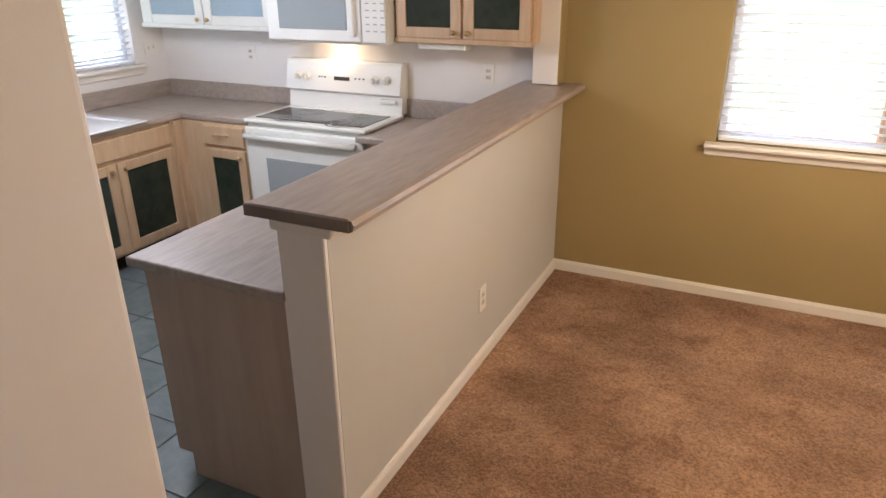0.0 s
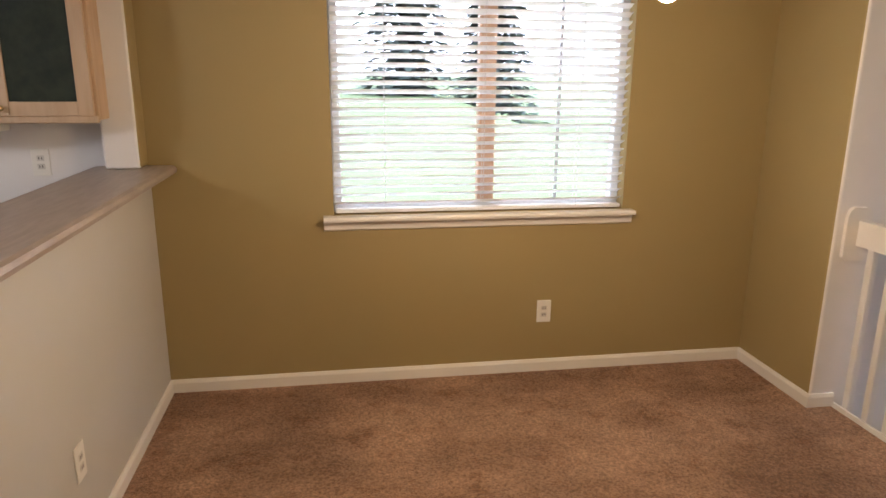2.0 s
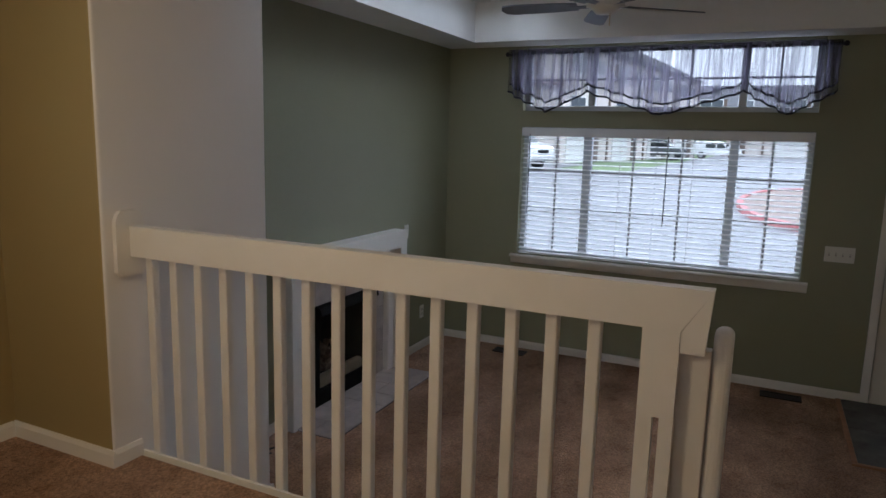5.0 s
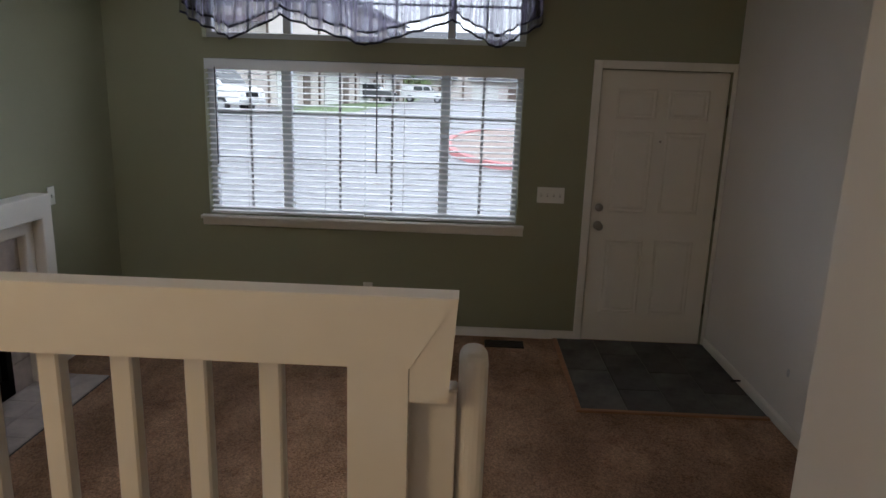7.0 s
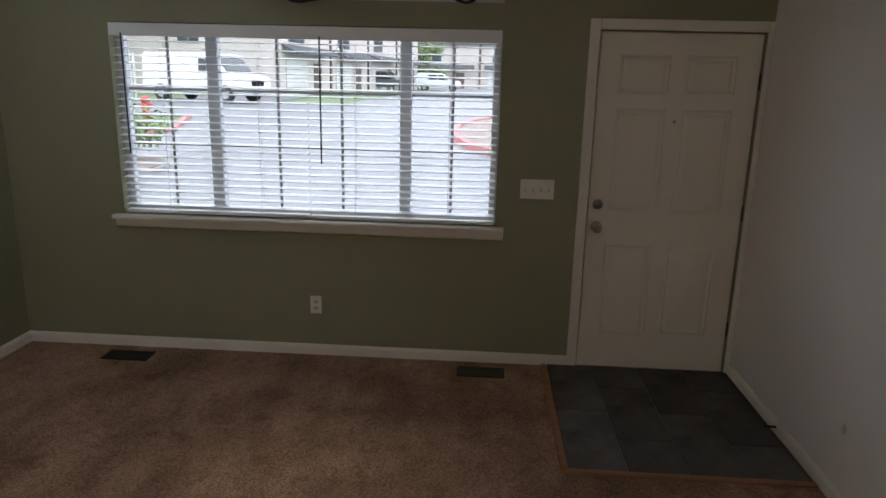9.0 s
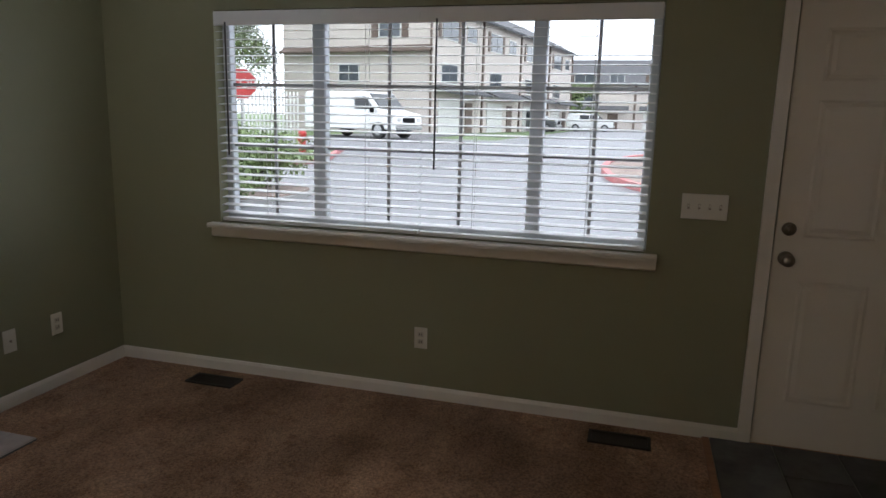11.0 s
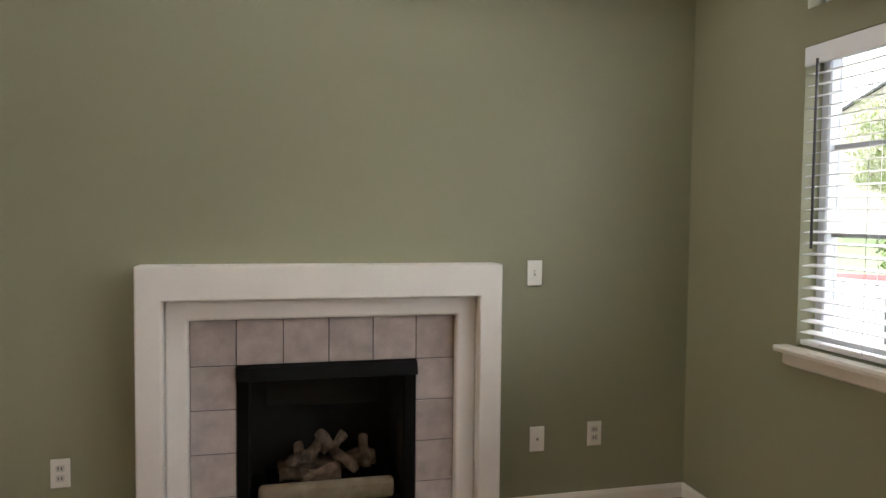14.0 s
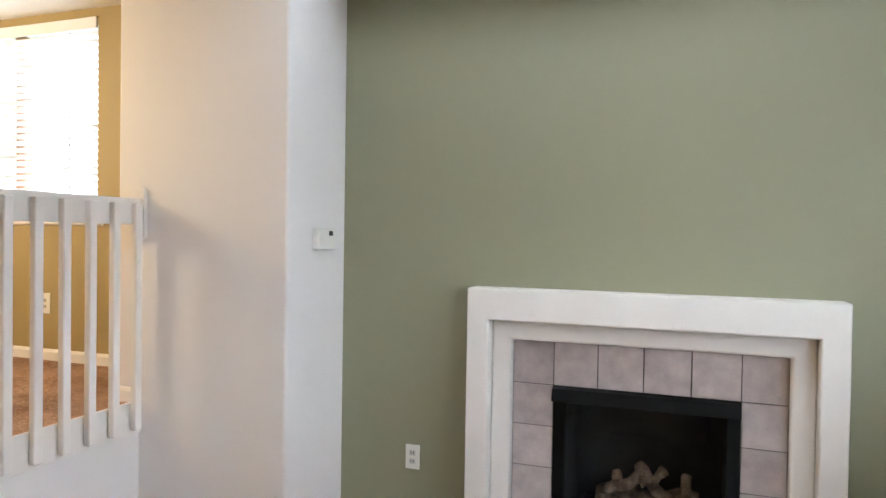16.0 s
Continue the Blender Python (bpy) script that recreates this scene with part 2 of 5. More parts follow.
# Heights of the raised dining and kitchen level are drawn from a floor at 0.47, then set onto the built floor and
# flattened to fit the camera's view.
DRAWN, UPZ = 0.47, 0.593
UPPER = Matrix.Translation((0, 0, UPZ)) @ Matrix.Diagonal((1, 1, 0.95, 1)) @ Matrix.Translation((0, 0, -DRAWN))
WEST = Matrix.Translation((0.03, 0, 0)) @ UPPER   # half wall and kitchen
KITCHEN = Matrix.Translation((0.05, 0, 0.01)) @ WEST
LOWER = Matrix.Identity(4)
level = {"m": LOWER}


def build_on(m):
    level["m"] = m


def finish(name, bm, mats, smooth=False):
    me = bpy.data.meshes.new(name)
    bmesh.ops.transform(bm, matrix=level["m"], verts=bm.verts[:])
    bmesh.ops.recalc_face_normals(bm, faces=bm.faces[:])
    bm.to_mesh(me)
    bm.free()
    for m in mats if isinstance(mats, (list, tuple)) else [mats]:
        me.materials.append(m)
    if smooth:
        for p in me.polygons:
            p.use_smooth = True
    return new(name, me)


def part(name, bm, mat, parent, label="", smooth=False):
    ob = finish(name, bm, mat, smooth)
    ob.parent = parent
    if parent is not None:
        ob.matrix_parent_inverse = parent.matrix_world.inverted()
    if label:
        tagged(ob, label)
    return ob


def thing(name, at, label, category, group="", kind=""):
    ob = new(name)
    ob.empty_display_size = 0.1
    at = level["m"] @ Vector(at)
    ob.location = at
    ob.matrix_world = pose(*at)
    return tagged(ob, label, category, group, kind)


def fixed(name, bm, mat, label, category="wall"):
    return tagged(finish(name, bm, mat), label, category, "", "structure")


def wall_with_holes(axis, lo, hi, u0, u1, z0, z1, holes):
    """A wall along y (axis 'x', thick lo..hi in x) or along x (axis 'y'), pierced by holes (u0, u1, z0, z1)."""
    bm = bmesh.new()
    us = sorted({u0, u1, *[h[0] for h in holes], *[h[1] for h in holes]})
    zs = sorted({z0, z1, *[h[2] for h in holes], *[h[3] for h in holes]})
    solid = {}
    for i in range(len(us) - 1):
        for j in range(len(zs) - 1):
            uc, zc = (us[i] + us[i + 1]) / 2, (zs[j] + zs[j + 1]) / 2
            solid[i, j] = not any(h[0] < uc < h[1] and h[2] < zc < h[3] for h in holes)
    cache = {}

    def v(i, j, k):
        if (i, j, k) not in cache:
            w = (lo, hi)[k]
            cache[i, j, k] = bm.verts.new((w, us[i], zs[j]) if axis == "x" else (us[i], w, zs[j]))
        return cache[i, j, k]
    for (i, j), on in solid.items():
        if not on:
            continue
        for k in (0, 1):
            bm.faces.new((v(i, j, k), v(i + 1, j, k), v(i + 1, j + 1, k), v(i, j + 1, k)))
        for di, dj, a, b in ((-1, 0, (i, j), (i, j + 1)), (1, 0, (i + 1, j), (i + 1, j + 1)), (0, -1, (i, j), (i + 1, j)), (0, 1, (i, j + 1), (i + 1, j + 1))):
            if not solid.get((i + di, j + dj), False):
                bm.faces.new((v(*a, 0), v(*b, 0), v(*b, 1), v(*a, 1)))
    return bm


# ---- plan ----
UP = DRAWN         # upper floor, as drawn
CZ = 2.73          # ceiling
EAST, NORTH, DN = 5.0, 5.0, 5.11   # front wall, fireplace wall, dining and kitchen wall
PX0, PX1, PY = 0.90, 1.83, 4.50    # wall block between dining corner and living room
PONY0, PONY1, PONYY = -2.45, -2.295, 2.69
SOUTH = 0.48
WIN = (1.97, 4.28, 0.90, 2.04)
TRANSOM = (1.97, 4.28, 2.18, 2.72)
FDOOR = (0.515, 1.425, 0.0, 2.045)
DWIN = (-1.411, 0.115, 1.44, 2.67)
# Unseen south part widened to let more light into the kitchen.
KWIN = (2.9, 4.83, 1.69, 2.66)
KWEST = -5.45

PILE = 0.016       # carpet above the slab

# floors
fixed("floor_living", cube((1.0, SOUTH - 0.1, -0.2), (5.15, 5.15, PILE)), M_CARPET, "brown cut-pile carpet of the sunken living room", "carpet")
fixed("floor_dining", cube((PONY1 - 0.02, -1.2, 0.2), (1.02, 5.2, UPZ + 0.012)), M_CARPET, "brown cut-pile carpet of the raised dining area", "carpet")
kfloor = fixed("floor_kitchen", cube((KWEST - 0.1, 0.2, 0.2), (PONY1 - 0.02, 5.3, UPZ - 0.012)), M_GROUT, "grey slate tile floor of the kitchen", "floor")

# walls
fixed("wall_east", wall_with_holes("x", EAST, EAST + 0.16, SOUTH - 0.15, 5.16, -0.2, 3.3, [WIN, TRANSOM, FDOOR]), M_GREEN, "dark olive painted front wall")
fixed("wall_north_living", wall_with_holes("y", NORTH, NORTH + 0.16, PX1 - 0.1, EAST + 0.16, -0.2, 3.3, [(2.90, 3.63, 0.10, 0.74)]), M_GREEN, "olive painted fireplace wall")
bm = cube((PX0, PY, 0.0), (PX1, DN + 0.01, CZ + 0.3), 0.015, 3)
for f in bm.faces:
    f.material_index = 1 if f.normal.x < -0.9 else 0
fixed("wall_divider", bm, [M_WHITE, M_MUSTARD], "white wall block, mustard on the dining side")
build_on(UPPER)
fixed("wall_north_dining", wall_with_holes("y", DN, DN + 0.16, PONY1 - 0.09, PX0 + 0.05, 0.2, CZ + 0.1, [DWIN]), M_MUSTARD, "mustard painted dining wall")
build_on(KITCHEN)
fixed("wall_north_kitchen", cube((KWEST - 0.16, DN, 0.2), (PONY1 - 0.17, DN + 0.16, CZ + 0.1)), M_WHITE, "white painted kitchen wall")
fixed("wall_west_kitchen", wall_with_holes("x", KWEST - 0.16, KWEST, 0.2, DN + 0.16, 0.2, CZ + 0.1, [KWIN]), M_WHITE, "white painted kitchen window wall")
build_on(WEST)
fixed("wall_pony", cube((PONY0, PONYY + 0.02, UP - 0.1), (PONY1, DN - 0.001, 1.672)), M_GREIGE, "half-height light grey wall under the bar ledge")
bm = cube((PONY0, 4.97, 1.718), (PONY1, DN - 0.001, CZ + 0.08), 0.012, 2)
for f in bm.faces:
    f.material_index = 1 if f.normal.x > 0.9 else 0
fixed("wall_stub", bm, [M_WHITE, M_MUSTARD], "short wall above the bar ledge, mustard on the dining side")
fixed("wall_hall_west", cube((PONY0, -1.2, UP - 0.1), (PONY1, 2.04, CZ + 0.08), 0.018, 3), M_WHITE, "white hall wall with a rounded corner")
# Both end walls are unseen, added to close the rooms and bounce light.
fixed("wall_south_kitchen", cube((KWEST - 0.16, 0.1, 0.2), (PONY0, 0.2, CZ + 0.08)), M_WHITE, "unseen white wall added to close the kitchen")
fixed("wall_hall_south", cube((PONY1, -1.3, 0.2), (0.75, -1.2, CZ + 0.08)), M_WHITE, "unseen white wall added to close the hall")
build_on(LOWER)
fixed("wall_stair", cube((0.75, -1.2, -0.1), (1.55, 1.53, CZ), 0.015, 3), M_WHITE, "white wall beside the steps")
fixed("wall_south_living", cube((1.55, SOUTH - 0.15, -0.1), (EAST + 0.1, SOUTH, 3.3)), M_WHITE, "white painted side wall by the front door")
fixed("stair_side", cube((1.02, 2.40, -0.1), (1.032, PY, UPZ + 0.005)), M_WHITE, "white drywall face under the railing")

# ceilings: a low one with a raised tray over the living room
TX0, TX1, TY0, TY1, TZ = 1.75, 4.66, 0.95, 4.62, 3.05
bm = bmesh.new()
for lo, hi in (((KWEST - 0.16, -1.3, CZ), (TX0, DN + 0.16, CZ + 0.1)), ((TX0, TY1, CZ), (EAST + 0.16, DN + 0.16, CZ + 0.1)), ((TX1, SOUTH - 0.15, CZ), (EAST + 0.16, TY1, CZ + 0.1)), ((TX0, SOUTH - 0.15, CZ), (TX1, TY0, CZ + 0.1))):
    box(bm, lo, hi)
fixed("ceiling_low", bm, M_CEIL, "white textured ceiling", "ceiling")
# Added unseen slot skylight, sized to light the fireplace wall below the tray edge.
SK = (2.1, 4.45, 4.0, 4.40)
bm = bmesh.new()
for lo, hi in (((TX0 - 0.1, TY0 - 0.1, TZ), (SK[0], TY1 + 0.1, TZ + 0.1)), ((SK[1], TY0 - 0.1, TZ), (TX1 + 0.1, TY1 + 0.1, TZ + 0.1)), ((SK[0], TY0 - 0.1, TZ), (SK[1], SK[2], TZ + 0.1)), ((SK[0], SK[3], TZ), (SK[1], TY1 + 0.1, TZ + 0.1))):
    box(bm, lo, hi)
for lo, hi in (((TX0 - 0.1, TY0 - 0.1, CZ + 0.1), (TX0, TY1 + 0.1, TZ)), ((TX1, TY0 - 0.1, CZ + 0.1), (TX1 + 0.1, TY1 + 0.1, TZ)), ((TX0, TY0 - 0.1, CZ + 0.1), (TX1, TY0, TZ)), ((TX0, TY1, CZ + 0.1), (TX1, TY1 + 0.1, TZ))):
    box(bm, lo, hi)
fixed("ceiling_tray", bm, M_CEIL, "raised white tray ceiling", "ceiling")
skyl = thing("window_5", ((SK[0] + SK[1]) / 2, (SK[2] + SK[3]) / 2, TZ), "unseen slot skylight added to light the fireplace wall", "skylight", "", "structure")
bm = bmesh.new()
for lo, hi in (((SK[0] - 0.03, SK[2] - 0.03, TZ + 0.1), (SK[0], SK[3] + 0.03, TZ + 0.15)), ((SK[1], SK[2] - 0.03, TZ + 0.1), (SK[1] + 0.03, SK[3] + 0.03, TZ + 0.15)), ((SK[0], SK[2] - 0.03, TZ + 0.1), (SK[1], SK[2], TZ + 0.15)), ((SK[0], SK[3], TZ + 0.1), (SK[1], SK[3] + 0.03, TZ + 0.15))):
    box(bm, lo, hi)
part("window_frame", bm, M_CEIL, skyl)
pane = part("pane", cube((SK[0], SK[2], TZ + 0.12), (SK[1], SK[3], TZ + 0.124)), M_GLASS, skyl)
pane.visible_shadow = False

# steps down into the living room
stairs = thing("staircase", (1.3, 2.0, 0), "two carpeted brown steps into the living room", "stairs", "", "structure")
part("tread", cube((1.0, 1.53, 0.0), (1.36, 2.40, 0.410), 0.02, 3), M_CARPET, stairs)
part("tread", cube((1.36, 1.53, 0.0), (1.64, 2.40, 0.212), 0.02, 3), M_CARPET, stairs)


def baseboard(name, p, q, inward, z, h=0.085):
    """A baseboard from p to q on a wall, standing out along inward."""
    (x0, y0), (x1, y1) = p, q
    dx, dy = inward[0] * 0.014, inward[1] * 0.014
    along_x = abs(x1 - x0) > abs(y1 - y0)
    prof = [(0, 0), (1, 0), (1, h - 0.018), (0.45, h), (0, h)]
    bm = bmesh.new()
    if along_x:
        prism(bm, [(y0 + u * dy, z + v) for u, v in prof], "x", min(x0, x1), max(x0, x1))
    else:
        prism(bm, [(x0 + u * dx, z + v) for u, v in prof], "y", min(y0, y1), max(y0, y1))
    return fixed(name, bm, M_TRIM, "cream painted baseboard", "baseboard")


build_on(WEST)
baseboard("baseboard", (PONY1, PONYY), (PONY1, DN), (1, 0), UP)
build_on(UPPER)
baseboard("baseboard", (PONY1 + 0.014, DN), (PX0 - 0.014, DN), (0, -1), UP)
baseboard("baseboard", (PX0, PY - 0.014), (PX0, DN), (-1, 0), UP)
baseboard("baseboard", (PX0, PY), (PX0 + 0.13, PY), (0, -1), UP)
build_on(LOWER)
baseboard("baseboard", (PX1 + 0.014, NORTH), (2.515, NORTH), (0, -1), 0)
baseboard("baseboard", (4.005, NORTH), (EAST - 0.014, NORTH), (0, -1), 0)
baseboard("baseboard", (EAST, 1.485), (EAST, NORTH), (-1, 0), 0)
baseboard("baseboard", (PX1, PY), (PX1, NORTH), (1, 0), 0)
baseboard("baseboard", (1.15, PY), (PX1 + 0.014, PY), (0, -1), 0)
baseboard("baseboard", (1.56, SOUTH), (EAST - 0.014, SOUTH), (0, 1), 0)



# ---- windows ----
def window(name, axis, plane, out, u0, u1, z0, z1, mullions, bars_u, bars_z, label, sill=0.0, stile=None):
    """A vinyl window set in a wall: frame, mullions, grid bars and panes. out: +1 or -1, the outdoor side."""
    win = thing(name, (plane, (u0 + u1) / 2, z0) if axis == "x" else ((u0 + u1) / 2, plane, z0), label, "window", "", "structure")
    d0, d1 = plane + out * 0.075, plane + out * 0.135
    lo, hi = min(d0, d1), max(d0, d1)

    def bx(bm, ua, ub, za, zb, a=lo, b=hi, bev=0.006):
        return box(bm, (a, ua, za), (b, ub, zb), bev) if axis == "x" else box(bm, (ua, a, za), (ub, b, zb), bev)
    bm = bmesh.new()
    w = 0.045
    bx(bm, u0, u1, z0, z0 + w), bx(bm, u0, u1, z1 - w, z1), bx(bm, u0, u0 + w, z0 + w, z1 - w), bx(bm, u1 - w, u1, z0 + w, z1 - w)
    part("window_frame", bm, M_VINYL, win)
    for m, mw in mullions:
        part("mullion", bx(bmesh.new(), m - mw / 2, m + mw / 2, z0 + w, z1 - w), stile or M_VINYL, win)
    g0, g1 = plane + out * 0.10, plane + out * 0.112
    glo, ghi = min(g0, g1), max(g0, g1)
    for u in bars_u:
        part("grid_bar", bx(bmesh.new(), u - 0.009, u + 0.009, z0 + w, z1 - w, glo, ghi, 0.002), M_GRID, win)
    for z in bars_z:
        part("grid_bar", bx(bmesh.new(), u0 + w, u1 - w, z - 0.009, z + 0.009, glo - 0.001, ghi + 0.001, 0.002), M_GRID, win)
    gp = plane + out * 0.118
    edges = sorted([u0 + w, *[m for m, _ in mullions], u1 - w])
    for a, b in zip(edges, edges[1:]):
        pane = part("pane", bx(bmesh.new(), a, b, z0 + w, z1 - w, gp - 0.002, gp + 0.002, 0), M_GLASS, win)
        pane.visible_shadow = False
    if sill:
        bm = bmesh.new()
        face = plane - out * sill
        prof = [(plane + out * 0.075, z0 - 0.002), (face, z0 - 0.002), (face - out * 0.004, z0 - 0.012), (face, z0 - 0.026), (plane - out * 0.018, z0 - 0.03), (plane - out * 0.018, z0 - 0.075), (plane - out * 0.002, z0 - 0.085), (plane - out * 0.002, z0 - 0.03), (plane + out * 0.075, z0 - 0.03)]
        prism(bm, prof, "y" if axis == "x" else "x", u0 - 0.05, u1 + 0.05)
        part("window_sill", bm, M_TRIM, win, "painted wooden window sill with a moulded apron")
    return win


window("window_1", "x", EAST, 1, *WIN, [(3.70, 0.075), (2.53, 0.07)], [3.98, 3.31, 2.92, 2.25], [1.33, 1.66], "wide white vinyl front window with a painted sill", 0.06)
window("window_2", "x", EAST, 1, *TRANSOM, [(3.69, 0.06), (2.50, 0.06)], [3.98, 3.3, 2.9, 2.25], [2.45], "white vinyl transom window above the front window")
build_on(UPPER)
window("window_3", "y", DN, 1, *DWIN, [(-0.62, 0.09)], [-0.23], [], "white vinyl dining window with a tan middle stile and painted sill", 0.065, M_TAN)
build_on(KITCHEN)
window("window_4", "x", KWEST, -1, *KWIN, [], [], [], "white vinyl kitchen window", 0.05)

build_on(LOWER)


# ---- blinds ----
def blind(axis, plane, out, u0, u1, z0, z1, pitch, tilt, label, depth=0.05, wand=None):
    """A faux-wood blind inside a window opening: head rail with valance, slats, bottom rail, ladder cords."""
    b = thing("window_blind", (plane, (u0 + u1) / 2, z1) if axis == "x" else ((u0 + u1) / 2, plane, z1), label, "blind", "window blinds")
    c = plane + out * 0.028
    L = u1 - u0
    bm = bmesh.new()
    box(bm, (-L / 2, -depth / 2, -0.0014), (L / 2, depth / 2, 0.0014))
    me = bpy.data.meshes.new("slat")
    bm.to_mesh(me)
    bm.free()
    me.materials.append(M_BLIND)
    z = z1 - 0.10
    while z > z0 + 0.04:
        ob = new("slat", me)
        if axis == "x":
            ob.matrix_world = pose(c, (u0 + u1) / 2, z) @ pose(0, 0, 0, 0, tilt * out, 0) @ pose(0, 0, 0, 0, 0, 90)
        else:
            ob.matrix_world = pose((u0 + u1) / 2, c, z, -tilt * out)
        mw = ob.matrix_world.copy()
        mw.translation = level["m"] @ mw.translation
        ob.parent = b
        ob.matrix_parent_inverse = b.matrix_world.inverted()
        ob.matrix_basis = mw
        z -= pitch

    def bx(ua, ub, za, zb, a, d, bev=0.004):
        a, d = min(a, d), max(a, d)
        return cube((a, ua, za), (d, ub, zb), bev, 2) if axis == "x" else cube((ua, a, za), (ub, d, zb), bev, 2)
    part("valance", bx(u0 - 0.006, u1 + 0.006, z1 - 0.075, z1 - 0.002, plane - out * 0.012, plane + out * 0.002), M_BLIND, b)
    part("head_rail", bx(u0, u1, z1 - 0.05, z1 - 0.004, plane + out * 0.003, plane + out * 0.055), M_BLIND, b)
    part("bottom_rail", bx(u0, u1, z0 + 0.006, z0 + 0.026, c - 0.024, c + 0.024), M_BLIND, b)
    n = max(2, round(L / 0.5))
    for i in range(n):
        u = u0 + L * (i + 0.5) / n
        bm = bmesh.new()
        for side in (-1, 1):
            s = c + side * (depth / 2 + 0.001)
            cyl(bm, (s, u, z0 + 0.02) if axis == "x" else (u, s, z0 + 0.02), (s, u, z1 - 0.05) if axis == "x" else (u, s, z1 - 0.05), 0.0012, n=5)
        part("ladder_cord", bm, M_CORD, b)
    if wand:
        u, zl = wand
        s = plane - out * 0.03
        part("tilt_wand", cyl(bmesh.new(), (s, u, zl) if axis == "x" else (u, s, zl), (s, u, z1 - 0.06) if axis == "x" else (u, s, z1 - 0.06), 0.005, n=8), M_WAND, b)
    return b


blind("x", EAST, 1, 3.115, WIN[1] - 0.012, WIN[2] + 0.002, WIN[3] - 0.004, 0.0425, -8, "white faux-wood blind with open slats in the front window", wand=(4.19, 1.28))
blind("x", EAST, 1, WIN[0] + 0.012, 3.105, WIN[2] - 0.001, WIN[3] - 0.004, 0.0425, -8, "white faux-wood blind with open slats in the front window", wand=(3.02, 1.25))
build_on(UPPER)
blind("y", DN, 1, DWIN[0] + 0.012, DWIN[1] - 0.012, DWIN[2] + 0.002, DWIN[3] - 0.004, 0.0445, 24, "white faux-wood blind, slats half tilted, in the dining window")
build_on(KITCHEN)
blind("x", KWEST, -1, KWIN[0] + 0.012, KWIN[1] - 0.012, KWIN[2] + 0.002, KWIN[3] - 0.004, 0.0445, 24, "white faux-wood blind in the kitchen window")


build_on(UPPER)


# ---- railing ----
RX = 1.005
railing = thing("railing", (RX + 0.03, 3.45, UP), "white painted wooden railing along the dining edge", "railing")
part("top_rail", prism(bmesh.new(), [(2.366, 1.484), (2.37, 1.478), (2.44, 1.36), (PY - 0.022, 1.36), (PY - 0.022, 1.484)], "x", RX, RX + 0.05), M_TRIM, railing)
part("bottom_rail", cube((1.033, 2.405, UP - 0.13), (1.0455, PY - 0.004, UP + 0.03), 0.001), M_TRIM, railing)
y = 4.441
while y > 2.57:
    part("baluster", cube((RX + 0.0505, y - 0.019, UP - 0.10), (RX + 0.084, y + 0.019, 1.46), 0.004), M_TRIM, railing)
    y -= 0.126
part("newel_board", prism(bmesh.new(), [(2.4415, UP + 0.002), (2.478, UP + 0.002), (2.478, 1.10), (2.497, 1.10), (2.497, UP + 0.002), (2.5385, UP + 0.002), (2.5385, 1.359), (2.4415, 1.359)], "x", RX + 0.004, RX + 0.04), M_TRIM, railing, "white newel board with a slot sawn up its middle")
part("return_board", prism(bmesh.new(), [(2.3665, 1.4835), (2.4395, 1.3595), (2.4395, 1.30), (2.378, 1.30)], "x", RX + 0.002, RX + 0.0495), M_TRIM, railing)
part("newel_core", cube((RX + 0.0515, 2.363, UP - 0.3), (RX + 0.095, 2.455, 1.30), 0.003), M_TRIM, railing)


def plate_outline(w, h, n=6):
    pts = [(-w / 2, 0.02), (-w / 2 + 0.02, 0), (w / 2 - 0.02, 0), (w / 2, 0.02)]
    for i in range(n + 1):
        a = math.pi * 0.5 * i / n
        pts.append((w / 2 - 0.035 + 0.035 * math.cos(a), h - 0.06 + 0.06 * math.sin(a)))
    for i in range(n + 1):
        a = math.pi * 0.5 * (1 + i / n)
        pts.append((-w / 2 + 0.035 + 0.035 * math.cos(a), h - 0.06 + 0.06 * math.sin(a)))
    return pts


part("wall_plate", prism(bmesh.new(), [(RX + 0.005 + u, 1.28 + v) for u, v in plate_outline(0.13, 0.27)], "y", PY - 0.021, PY - 0.001), M_TRIM, railing, "rounded white backing plate")
part("newel_plate", cube((RX + 0.062, 2.312, 0.0), (RX + 0.14, 2.362, 1.362), 0.022, 4), M_TRIM, railing, "round-topped white post")

build_on(WEST)


# ---- bar ledge, counters and kitchen ----
ledge = thing("bar_ledge", (-2.34, 3.9, 1.673), "grey-brown laminate bar ledge on the half wall", "ledge")
bm = bmesh.new()
prof = [(-2.545, 1.673), (-2.545, 1.710), (-2.53, 1.716), (-2.192, 1.716), (-2.177, 1.710), (-2.170, 1.696), (-2.174, 1.680), (-2.187, 1.673)]
prism(bm, prof, "y", 2.662, DN - 0.002)
part("ledge_top", bm, M_LAMINATE, ledge)
part("ledge_edge", cube((-2.546, 2.655, 1.674), (-2.182, 2.663, 1.714), 0.003), M_LAMEDGE, ledge)
part("end_board", cube((PONY0 - 0.01, PONYY - 0.002, UP), (PONY1 + 0.002, PONYY + 0.019, 1.65), 0.004), M_WHITE, ledge, "white end board of the half wall")
part("end_cap", cube((PONY0 - 0.03, PONYY - 0.012, 1.628), (PONY1 + 0.035, PONYY + 0.06, 1.672), 0.012, 2), M_TRIM, ledge)


